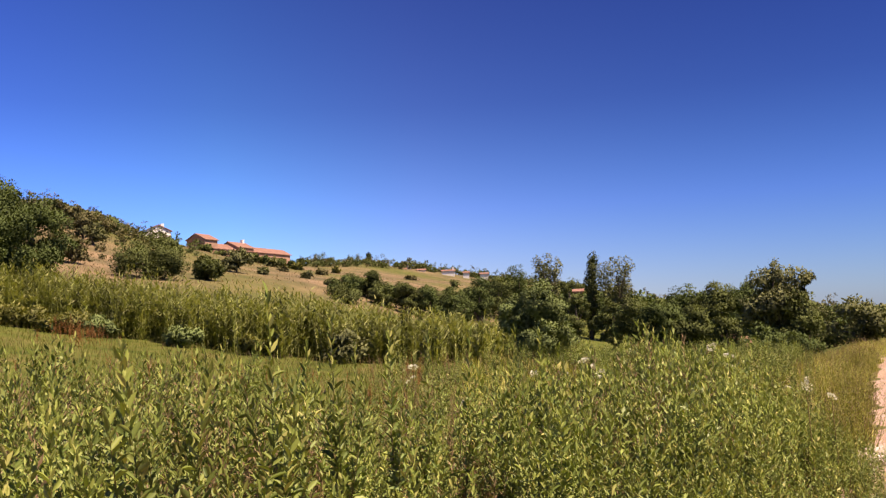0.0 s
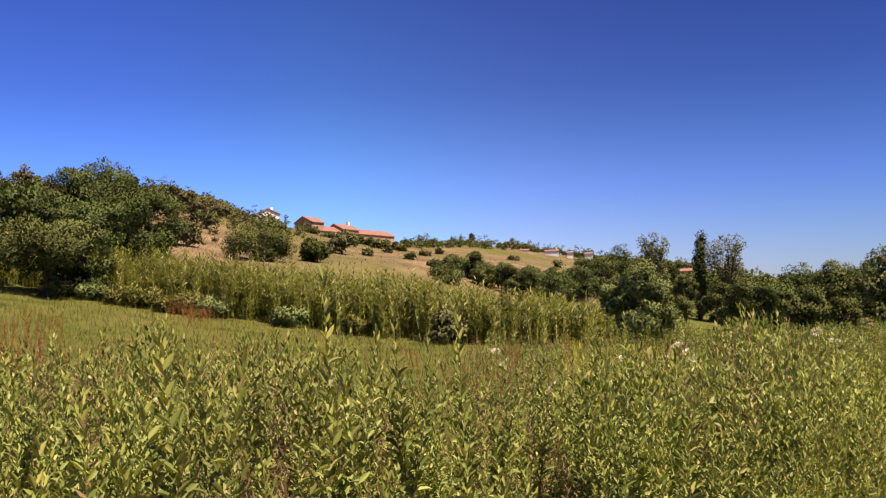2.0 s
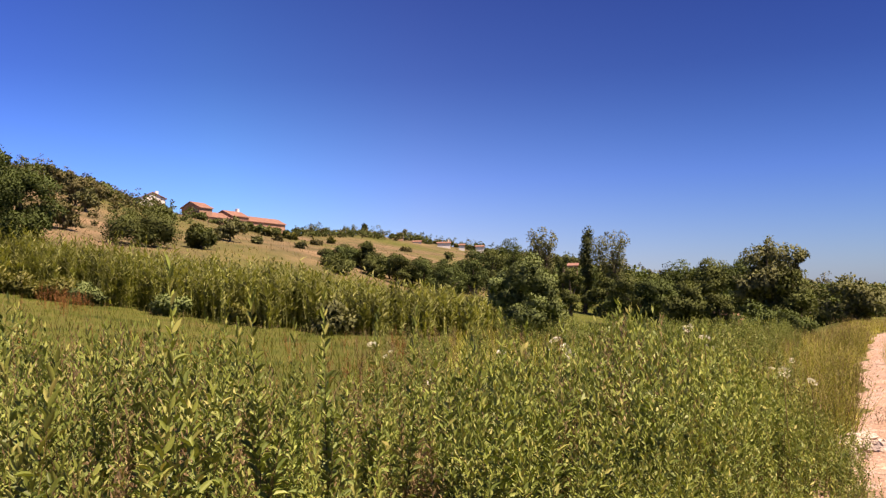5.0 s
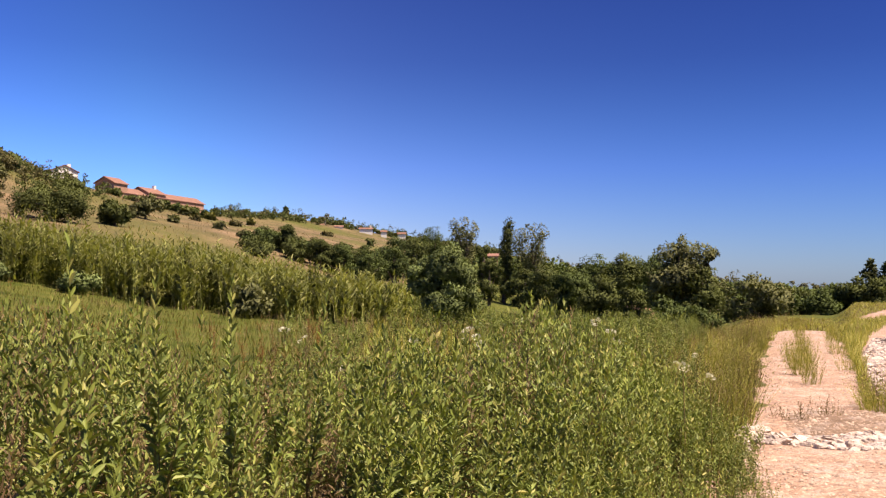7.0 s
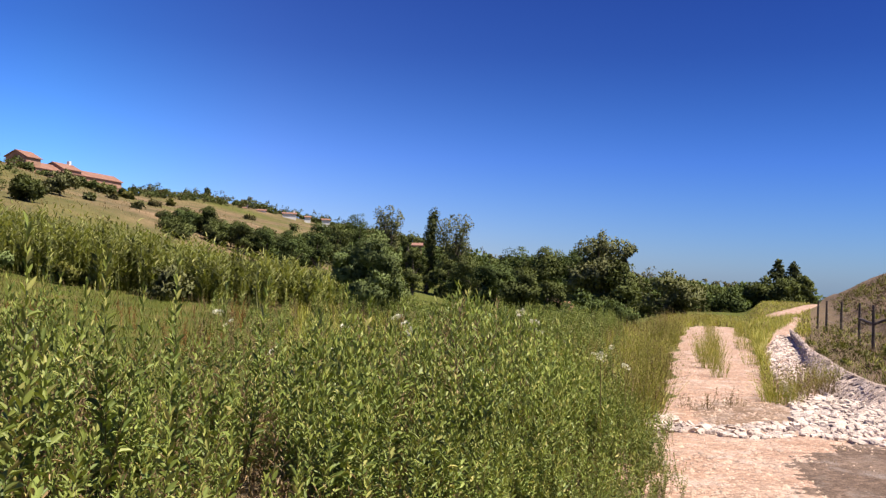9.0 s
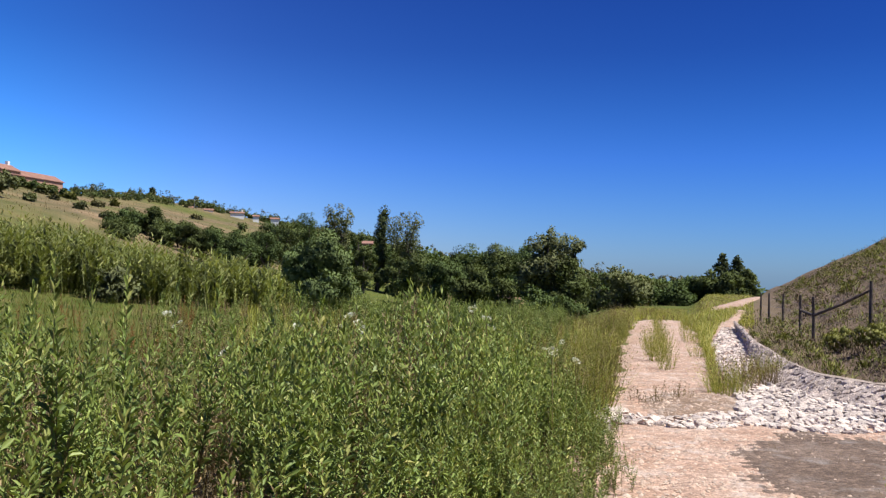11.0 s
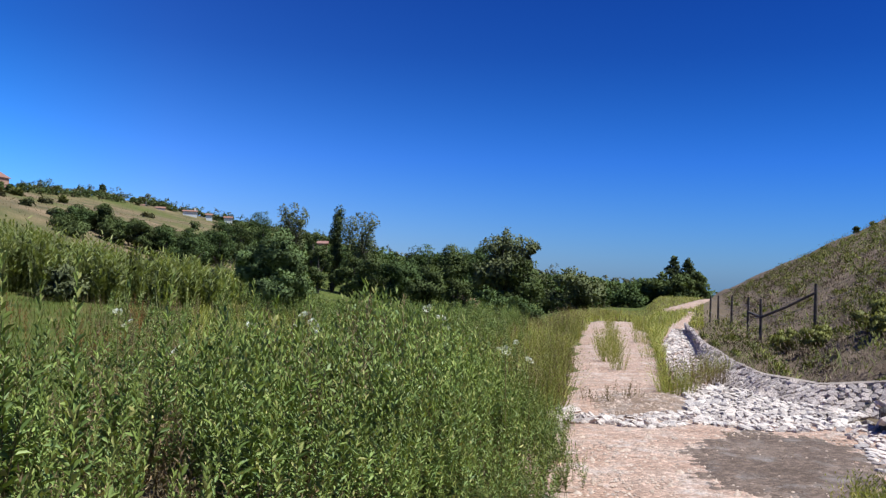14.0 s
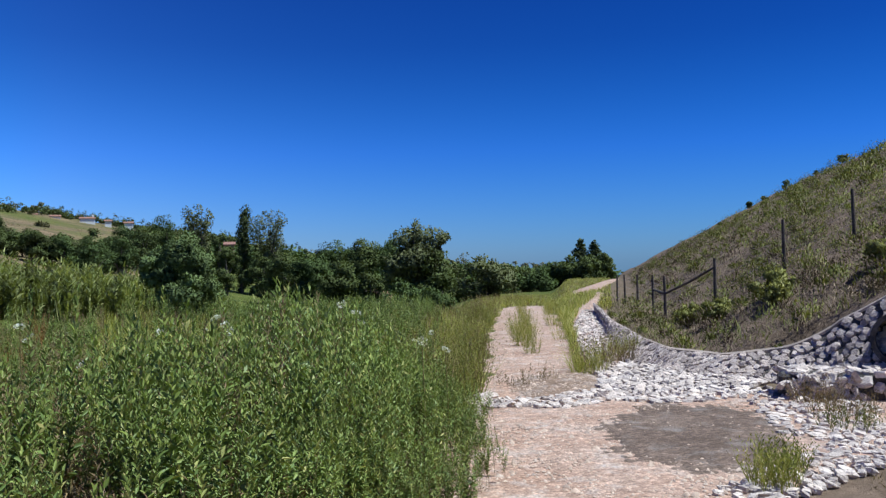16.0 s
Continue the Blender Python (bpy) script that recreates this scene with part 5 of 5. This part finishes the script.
# loose grit on the track
rng = np.random.default_rng(66)
u, w = 3 + 31 * rng.random(40000) ** 1.7, rng.uniform(-4.2, 2.9, 40000)
ok = on_track(u, w) & ((soil_lift(u, w) < 0.031) | (rng.random(40000) < 0.04))
u, w = u[ok], w[ok]
x, y = uw(u, w)
s_ = rng.uniform(0.007, 0.022, len(x)) * (1 + (rng.random(len(x)) < 0.05))
octa = np.array([(1, 0, 0), (0, 1, 0), (-1, 0, 0), (0, -1, 0), (0, 0, 0.7), (0, 0, -0.6)])
of = np.array([(0, 1, 4), (1, 2, 4), (2, 3, 4), (3, 0, 4)])
V = (octa[None] * s_[:, None, None] * rng.uniform(0.6, 1.3, (len(x), 6, 1)) + np.stack([x, y, ground(x, y) + np.maximum(np.maximum(ruts(u, w), soil_lift(u, w)), dead_lift(u, w)) + 0.001], 1)[:, None]).reshape(-1, 3)
F = (of[None] + 6 * np.arange(len(x))[:, None, None]).reshape(-1, 3)
tagged(new("loose_stones", mesh_np("loose_stones", V, F, [PEBBLE])), "small loose stones over the gravel track", "pebbles", kind="stuff")


def tuft(name, x, y, n, h, r, mat, label, seed, group, width=0.006):
    rng = np.random.default_rng(seed)
    ob = thing(name, x, y, float(ground(x, y)), label, "plant", group)
    n = int(n * 2.4)
    a, q = rng.uniform(0, 6.28, n), r * np.sqrt(rng.random(n))
    P = np.stack([q * np.cos(a), q * np.sin(a), np.zeros(n)], 1)
    D = np.stack([P[:, 0] * 0.8 + rng.normal(size=n) * 0.24, P[:, 1] * 0.8 + rng.normal(size=n) * 0.24, np.ones(n)], 1)
    L = h * rng.uniform(0.5, 1.1, n)
    B = blades(P, D, L, width, 0.12, rng, 3)
    k = 7
    who = np.repeat(np.arange(n), k)
    s = np.tile(np.linspace(0.3, 1, k), n)
    a = rng.uniform(0, 6.28, n * k)
    LP = P[who] + unit(D)[who] * (L[who] * s)[:, None]
    K = leaves(LP, np.stack([np.cos(a), np.sin(a), np.full(n * k, 1.2)], 1), 0.04 * rng.uniform(0.6, 1.3, n * k), 0.009, 0.1, rng)
    tagged(part_np("stalk", *B, mat, ob), kind="stuff")
    tagged(part_np("leaf_spray", *K, mat, ob), kind="stuff")
    return ob


TUFTS = "tufts on the track"
for i, (x, y, n, h, r, mat) in enumerate([(5.35, 16.05, 42, 0.55, 0.2, GRASS), (5.65, 17.1, 40, 0.6, 0.22, GRASS), (6.1, 18.7, 40, 0.62, 0.22, GRASS), (6.55, 17.0, 30, 0.45, 0.22, GRASS), (7.9, 21.0, 50, 0.55, 0.3, GRASS), (4.88, 11.75, 70, 0.5, 0.27, GRASS), (5.15, 12.2, 60, 0.52, 0.3, STRAW), (5.9, 12.9, 60, 0.48, 0.3, STRAW), (6.3, 13.6, 60, 0.48, 0.28, GRASS), (3.62, 5.4, 60, 0.34, 0.17, GRASS), (3.95, 5.75, 46, 0.28, 0.16, GORSE), (5.9, 7.5, 40, 0.28, 0.35, STRAW), (5.55, 7.0, 30, 0.22, 0.3, GORSE), (3.45, 10.9, 10, 0.2, 0.22, STRAW), (3.95, 11.3, 12, 0.24, 0.22, STRAW), (6.1, 8.3, 36, 0.32, 0.3, STRAW)]
                                        + [(*uw(u, w), 24, h, 0.15, GRASS) for u, w, h in ((15.4, -1.45, 0.4), (18.6, -1.8, 0.55), (20.0, -2.0, 0.5), (22.4, -2.3, 0.5), (25, -2.6, 0.5), (28, -2.95, 0.5), (31.5, -3.3, 0.55), (26.8, -2.0, 0.55), (28.2, -2.1, 0.5))]):
    tuft("grass_tuft", x, y, n, h, r, mat, "dry straw-coloured tuft of grass on the gravel" if mat == STRAW else "yellow-green tuft of weeds on the gravel", 200 + i, TUFTS)

rng = np.random.default_rng(77)
for i in range(38):
    u = 9.5 + 16 * rng.random() ** 1.2
    x, y = uw(u, float(left_edge(u)) - rng.uniform(0.15, 0.6))
    tuft("verge_tuft", x, y, 26, rng.uniform(0.45, 0.85), 0.2, (GRASS, STRAW, GRASS, GORSE)[i % 4], "tall wispy grass leaning over the track's edge", 260 + i, "tufts along the verge", 0.007)


def soil_area(rng, n):
    u, w = rng.uniform(6.4, 10.1, n), rng.uniform(-0.5, 1.8, n)
    ok = soil_lift(u, w) > 0.031
    return uw(u[ok], w[ok])


grass_field("soil_straw", 5200, soil_area, 0.1, STRAW, "withered straw lying over the dark soil", 47, 0.007, 1.6)


def corner_area(rng, n):
    x, y = rng.uniform(4.3, 7.5, n), rng.uniform(4.2, 6.9, n)
    ok = y < 5.0 + (x - 3.35) * 0.54 - 0.15
    return x[ok], y[ok]


grass_field("corner_straw", 4200, corner_area, 0.16, STRAW, "withered straw beside the edging stones", 48, 0.008, 1.2)


def median_area(rng, n):
    u = 13 + 30 * rng.random(n)
    lo = np.interp(u, [12, 18.5, 26.3, 32.7, 44], [-0.55, -0.93, -1.62, -2.5, -1.8])
    hi = np.interp(u, [12, 17.2, 21.7, 31, 44], [-0.35, -0.78, -1.05, -1.1, -0.5])
    return uw(u, lo + (hi - lo) * rng.random(n))


grass_field("median_grass", 2400, median_area, 0.36, GRASS, "strip of grass between the ruts", 34, 0.014, 0.2)


def bank_area(rng, n):
    u, w = 12.6 + 70 * rng.random(n) ** 1.6, -0.2 + 19 * rng.random(n) ** 1.4
    x, y = uw(u, w)
    ok = ground(x, y) > 0.12
    return x[ok], y[ok]


grass_field("bank_grass", 9000, bank_area, 0.3, GORSE, "yellow-green grass over the bank", 35, 0.014, 0.45)
grass_field("bank_straw", 14000, bank_area, 0.24, TWIG, "dull brown dead grass over the bank", 49, 0.009, 0.7)


def bank_foot_area(rng, n):
    u, w = 12.8 + 11 * rng.random(n) ** 1.2, 0.2 + 9 * rng.random(n) ** 1.3
    x, y = uw(u, w)
    ok = ground(x, y) > 0.14
    return x[ok], y[ok]


grass_field("bank_foot_straw", 15000, bank_foot_area, 0.15, TWIG, "short grey-brown dead grass at the foot of the bank", 50, 0.008, 0.8)
grass_field("bank_foot_grass", 3500, bank_foot_area, 0.2, GORSE, "short yellow-green grass at the foot of the bank", 51, 0.009, 0.6)
rng = np.random.default_rng(71)
bx, by = bank_area(rng, 2300)
ok = rng.random(len(bx)) < np.clip(0.25 + 0.5 * ground(bx, by), 0.3, 1)
bx, by = bx[ok], by[ok]
pieces, dull, pn, dn = [], [], [], []
for i, (x, y) in enumerate(zip(bx, by)):
    d = math.hypot(x, y)
    u_, w_ = along(x, y)
    low_bank = 1 - float(step(3.5, 8.5, w_))
    browned = rng.random() < 0.25 + 0.3 * low_bank
    r = rng.uniform(0.2, 0.5) * rng.choice([0.6, 1.0, 1.5]) * min(0.8 + d / 70, 1.35) * (1 - 0.25 * low_bank)
    cnt = int(120 if d < 30 else 60)
    dirs = unit(rng.normal(size=(cnt, 3)) + np.array([0, 0, 0.7]))
    P = np.array([x, y, float(ground(x, y))]) + dirs * r * rng.uniform(0.35, 1, cnt)[:, None] * np.array([1, 1, 0.95])
    size = 0.07 if d < 30 else 0.12
    (dull if browned else pieces).append(leaves(P, dirs + rng.normal(size=(cnt, 3)) * 0.4 + np.array([0, 0, 0.5]), size * rng.uniform(0.7, 1.5, cnt), size * (0.2 if browned else 0.36), 0.1, rng))
    (dn if browned else pn).append(np.repeat(unit(dirs + 0.3 * rng.normal(size=(cnt, 3)) + np.array([0, 0, 0.2])), 4, axis=0))
for name, mat, sets, ns, label in (("bank_scrub", GORSE, pieces, pn, "low yellow-green scrub covering the bank"), ("dead_scrub", TWIG, dull, dn, "grey-brown dead scrub and twigs on the bank")):
    V, F = join(sets)
    me = mesh_np(name, V, F, [mat], smooth=True)
    me.normals_split_custom_set_from_vertices(np.concatenate(ns).tolist())
    tagged(new(name, me), label, "scrub", kind="stuff")

CREST = "shrubs on the bank"
for i, (u, w, r, h, mat) in enumerate([(21.5, 10.6, 0.75, 1.1, OAK), (25, 11.2, 0.6, 0.8, WILLOW), (29, 13.0, 0.9, 1.1, OAK), (33, 15, 0.8, 0.9, OAK), (19, 9.4, 0.6, 0.8, BROOM), (14.9, 2.5, 0.4, 0.42, BROOM), (15.8, 2.9, 0.36, 0.36, BROOM), (14.2, 4.0, 0.34, 0.4, BROOM), (17.2, 2.0, 0.4, 0.4, BROOM), (18.6, 1.6, 0.4, 0.42, BROOM), (13.4, 5.3, 0.36, 0.4, BROOM), (16.4, 5.2, 0.6, 0.6, BROOM), (15.0, 6.6, 0.6, 0.55, BROOM)]):
    rng = np.random.default_rng(500 + i)
    x, y = uw(u, w)
    ob = thing("bank_shrub", x, y, float(ground(x, y)), "dark shrub on the crest of the bank" if u > 18.8 and w > 5 else "bright yellow-green shrub on the dry bank", "shrub", CREST)
    B = crown_blobs(rng, 2 * r, h, 0.0, 12, "round")
    V, F, N = crown_leaves(rng, B, 2200, 0.05 if u < 20 else 0.08, -1.0)
    part_np("crown", V, F, mat, ob, smooth=True, normals=N)
    V, F = tube([(0, 0, -0.1), (0.02, 0.01, 0.4 * h), (0.0, 0.03, 0.8 * h)], [0.03, 0.025, 0.01], 5)
    part_np("trunk", V, F, BARK, ob)

for i, (az, r) in enumerate([(33.0, 0.5), (35.2, 0.7), (38.4, 0.55), (31.2, 0.35), (36.9, 0.35), (33.9, 0.35)]):
    ds = np.linspace(14, 90, 300)
    x, y = ds * math.sin(radians(az)), ds * math.cos(radians(az))
    top = int(np.argmax((ground(x, y) - 1.65) / ds))
    rng = np.random.default_rng(540 + i)
    ob = thing("bank_shrub", x[top], y[top], float(ground(x[top], y[top])) - 0.12, "dark shrub on the crest of the bank", "shrub", CREST)
    V, F, N = crown_leaves(rng, crown_blobs(rng, 2 * r, 1.35 * r, 0.0, 12, "round"), 1500, 0.08)
    part_np("crown", V, F, OAK, ob, smooth=True, normals=N)
    V, F = tube([(0, 0, -0.1), (0.02, 0.01, 0.8 * r), (0.0, 0.03, 1.5 * r)], [0.04, 0.03, 0.01], 5)
    part_np("trunk", V, F, BARK, ob)

# fence
fence = thing("fence", 10.2, 19.5, 0.0, "old wire fence on dark wooden posts below the bank", "fence")
POSTS = [(24.6, 33.5, 1.0), (25.1, 30.5, 1.0), (25.9, 27.6, 1.0), (26.9, 23.6, 1.05), (27.65, 21.6, 1.05), (30.75, 19.4, 1.05), (34.9, 18.9, 1.05), (38.9, 18.8, 1.05), (43, 18.8, 1.05)]
spots = []
for az, d, h in POSTS:
    x, y = polar(az, d)
    z = float(ground(x, y))
    spots.append(np.array([x - 10.2, y - 19.5, z]))
    steps = np.linspace(0, 1, 4)
    P = np.array([[spots[-1][0] + 0.02 * math.sin(az * 9) * s, spots[-1][1], z - 0.1 + (h + 0.1) * s] for s in steps])
    V, F = tube(P, np.array([0.04, 0.038, 0.036, 0.03]), 6)
    part_np("post", V, F, POST, fence, "", True)
lifts = [spots[4] + np.array([0, 0, 0.62]), spots[5] + np.array([0, 0, 0.86])]
V, F = tube([lifts[0], (lifts[0] + lifts[1]) / 2 - np.array([0, 0, 0.03]), lifts[1]], [0.032, 0.03, 0.027], 6)
part_np("rail", V, F, POST, fence, "dark pole tied across two posts", True)
V, F = tube([spots[3] + np.array([0, 0, 0.66]), (spots[3] + spots[4]) / 2 + np.array([0, 0, 0.64]), spots[4] + np.array([0, 0, 0.62])], [0.034] * 3, 6)
part_np("rail", V, F, POST, fence, "dark pole tied across two posts", True)
for a, b in zip(spots[:-1], spots[1:]):
    for hgt in (0.15, 0.38, 0.6, 0.85):
        V, F = tube([a + np.array([0, 0, hgt]), (a + b) / 2 + np.array([0, 0, hgt - 0.04]), b + np.array([0, 0, hgt])], [0.0028] * 3, 4)
        part_np("wire", V, F, WIRE, fence)

# the drain's outlet: a low stone block and the mouth of a pipe
outlet = thing("drain_outlet", *polar(39.6, 10.9), 0.0, "low rough stone outlet block beside the culvert", "drain")
bm = bmesh.new()
box(bm, -1.0, 1.2, -0.25, 0.35, -0.1, 0.3)
bmesh.ops.bevel(bm, geom=list(bm.edges), offset=0.03, segments=1, affect="EDGES")
bmesh.ops.rotate(bm, verts=list(bm.verts), cent=(0, 0, 0), matrix=Matrix.Rotation(radians(-32), 3, "Z"))
part("mortar_core", bm, MORTAR, outlet, "grey mortar core")
rng = np.random.default_rng(91)
spots = []
for i in range(170):
    px_, pz_ = rng.uniform(-1.0, 1.2), rng.uniform(0, 0.3)
    py_ = -0.27 if i % 2 else rng.uniform(-0.25, 0.35)
    pz_ = pz_ if i % 2 else 0.31
    c_, s_n = math.cos(radians(-32)), math.sin(radians(-32))
    spots.append((px_ * c_ - py_ * s_n, px_ * s_n + py_ * c_, pz_, rng.uniform(0.12, 0.19), rng.uniform(0.07, 0.1), 60 if i % 2 else 0))
lay(outlet, "stone", spots, rng)
ang = np.linspace(0, 2 * math.pi, 25)[:-1]
pipe_x, pipe_y = polar(41.2, 11.75)
bm = bmesh.new()
loops = []
for rad_p, dep in ((0.34, -0.12), (0.28, -0.12), (0.27, 0.7)):
    loops.append([bm.verts.new((rad_p * math.cos(a), dep, rad_p * math.sin(a))) for a in ang])
for la, lb in zip(loops[:-1], loops[1:]):
    for j in range(24):
        bm.faces.new((la[j], la[(j + 1) % 24], lb[(j + 1) % 24], lb[j]))
bm.faces.new(loops[-1])
pipe = thing("culvert_pipe", pipe_x, pipe_y, 0.62, "dark mouth of a concrete culvert pipe in the wall", "pipe", turn=-41)
part("pipe_mouth", bm, MORTAR, pipe)

# ---- houses on the hill ----


def gable(bm, x0, x1, y0, y1, z, rise, over=0.3, thick=0.15, ridge_along_x=True):
    """A pitched roof with a real thickness."""
    x0, x1, y0, y1 = x0 - over, x1 + over, y0 - over, y1 + over
    for dz in (0, thick):
        if ridge_along_x:
            m = (y0 + y1) / 2
            a = [bm.verts.new(p) for p in ((x0, y0, z + dz), (x1, y0, z + dz), (x1, m, z + rise + dz), (x0, m, z + rise + dz), (x0, y1, z + dz), (x1, y1, z + dz))]
        else:
            m = (x0 + x1) / 2
            a = [bm.verts.new(p) for p in ((x0, y1, z + dz), (x0, y0, z + dz), (m, y0, z + rise + dz), (m, y1, z + rise + dz), (x1, y1, z + dz), (x1, y0, z + dz))]
        for f in ((0, 1, 2, 3), (3, 2, 5, 4)):
            bm.faces.new([a[i] for i in f])
        if dz == 0:
            low = a
    for e in ((0, 1), (1, 2), (2, 5), (5, 4), (4, 3), (3, 0)):
        bm.faces.new((low[e[0]], low[e[1]], a[e[1]], a[e[0]]))


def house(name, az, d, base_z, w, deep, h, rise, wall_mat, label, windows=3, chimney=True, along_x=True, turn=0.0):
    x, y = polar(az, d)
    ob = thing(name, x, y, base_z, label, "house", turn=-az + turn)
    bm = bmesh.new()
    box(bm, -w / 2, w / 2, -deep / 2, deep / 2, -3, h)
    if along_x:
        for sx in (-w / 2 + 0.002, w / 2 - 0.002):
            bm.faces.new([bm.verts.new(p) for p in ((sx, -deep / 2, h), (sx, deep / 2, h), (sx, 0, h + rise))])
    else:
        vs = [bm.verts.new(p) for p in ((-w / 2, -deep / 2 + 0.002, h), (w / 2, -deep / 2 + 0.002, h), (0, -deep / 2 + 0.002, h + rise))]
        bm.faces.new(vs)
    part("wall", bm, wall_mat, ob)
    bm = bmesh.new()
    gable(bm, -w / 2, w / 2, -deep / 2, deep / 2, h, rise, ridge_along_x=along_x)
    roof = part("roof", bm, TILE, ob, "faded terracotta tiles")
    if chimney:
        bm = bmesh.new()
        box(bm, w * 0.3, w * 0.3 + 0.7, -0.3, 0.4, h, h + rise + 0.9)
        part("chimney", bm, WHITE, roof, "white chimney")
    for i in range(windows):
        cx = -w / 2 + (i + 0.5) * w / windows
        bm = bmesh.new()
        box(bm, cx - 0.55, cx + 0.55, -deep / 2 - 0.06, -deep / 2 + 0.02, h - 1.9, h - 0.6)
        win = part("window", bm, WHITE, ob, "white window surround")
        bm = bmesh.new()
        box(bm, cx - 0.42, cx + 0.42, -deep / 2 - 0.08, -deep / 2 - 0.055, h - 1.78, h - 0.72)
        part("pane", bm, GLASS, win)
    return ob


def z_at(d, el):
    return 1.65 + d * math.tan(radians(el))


house("white_house", -28.5, 205, z_at(205, 5.75), 5.6, 9, 2.4, 1.4, WHITE, "white house with a low gable on the hilltop", 2, True, False, 14)
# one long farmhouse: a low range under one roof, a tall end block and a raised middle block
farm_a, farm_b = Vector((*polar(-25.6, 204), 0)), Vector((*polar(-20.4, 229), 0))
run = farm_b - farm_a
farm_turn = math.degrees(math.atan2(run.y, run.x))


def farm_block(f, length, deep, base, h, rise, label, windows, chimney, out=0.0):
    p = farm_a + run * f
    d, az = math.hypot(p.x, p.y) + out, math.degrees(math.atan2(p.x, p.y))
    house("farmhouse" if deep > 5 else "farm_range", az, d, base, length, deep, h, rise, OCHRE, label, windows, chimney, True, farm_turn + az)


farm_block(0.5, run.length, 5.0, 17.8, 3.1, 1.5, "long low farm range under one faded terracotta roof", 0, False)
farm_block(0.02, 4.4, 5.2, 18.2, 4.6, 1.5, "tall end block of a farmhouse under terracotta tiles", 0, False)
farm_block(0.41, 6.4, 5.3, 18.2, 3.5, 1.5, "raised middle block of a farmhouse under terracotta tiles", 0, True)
for az, w, el, m in [(-11.2, 3.2, 3.4, WHITE), (-9.4, 5.0, 3.27, WHITE), (-7.0, 3.0, 2.97, WHITE), (-12.4, 2.2, 3.5, WHITE), (-8.2, 2.2, 3.1, WHITE), (-0.85, 2.0, 1.2, OCHRE)]:
    d = 330 if az < -2 else 190
    house("village_house", az, d, z_at(d, el), w, 4, 0.85 if d > 200 else 1.5, 0.6, m, "small village house with a terracotta roof on the ridge", 0, az == -9.4)
earth = thing("earth_bank", *polar(8.9, 58), float(ground(*polar(8.9, 58))), "bare red earth bank below the trees", "earth bank")
bm = bmesh.new()
bmesh.ops.create_uvsphere(bm, u_segments=20, v_segments=12, radius=1.0)
for v in bm.verts:
    k = 1 + 0.18 * noise.noise(v.co * 2.3) + 0.08 * noise.noise(v.co * 6)
    v.co = Vector((v.co.x * 1.5 * k, v.co.y * 0.8 * k, max(v.co.z, -0.1) * 1.75 * k))
part("mound", bm, EARTH, earth)
mast = thing("mast", *polar(-12.1, 330), z_at(330, 3.6), "thin steel radio mast on the ridge", "mast")
V, F = tube([(0, 0, -4), (0, 0, 2), (0, 0, 4.2)], [0.12, 0.1, 0.06], 5)
part_np("pole", V, F, STEEL, mast)
for h in (1.5, 3.0):
    V, F = tube([(-0.5, 0, h), (0, 0, h), (0.5, 0, h)], [0.05] * 3, 4)
    part_np("crossbar", V, F, STEEL, mast)

# ---- wild carrot flowers over the weeds ----


def carrot(x, y, h, seed):
    rng = np.random.default_rng(seed)
    ob = thing("wild_carrot", x, y, float(ground(x, y)), "white flat flower head of wild carrot on a thin stalk", "flower", "wild carrots")
    V, F = tube([(0, 0, 0), (0.03, 0.01, h * 0.5), (0.02, 0.03, h)], [0.005, 0.004, 0.003], 4)
    part_np("stalk", V, F, STEM, ob)
    n = 40
    a, q = rng.uniform(0, 6.28, n), 0.032 * np.sqrt(rng.random(n))
    P = np.stack([q * np.cos(a), q * np.sin(a), 0.015 - 9 * q * q], 1)
    D = np.stack([np.cos(a), np.sin(a), np.full(n, 0.9)], 1)
    tip = np.array(Euler((rng.uniform(0.3, 1.0), rng.uniform(-0.4, 0.4), rng.uniform(-0.6, 0.6))).to_matrix())
    V, F = leaves(P @ tip.T + np.array([0.02, 0.03, h]), D @ tip.T, 0.02, 0.018, 0.1, rng)
    part_np("flower_head", V, F, PETAL, ob)


rng = np.random.default_rng(81)
for i in range(20):
    az = rng.uniform(-14, 14)
    x, y = polar(az, rng.uniform(6, 14))
    carrot(x, y, float(weed_top(x, y)) + rng.uniform(0.0, 0.16), 300 + i)
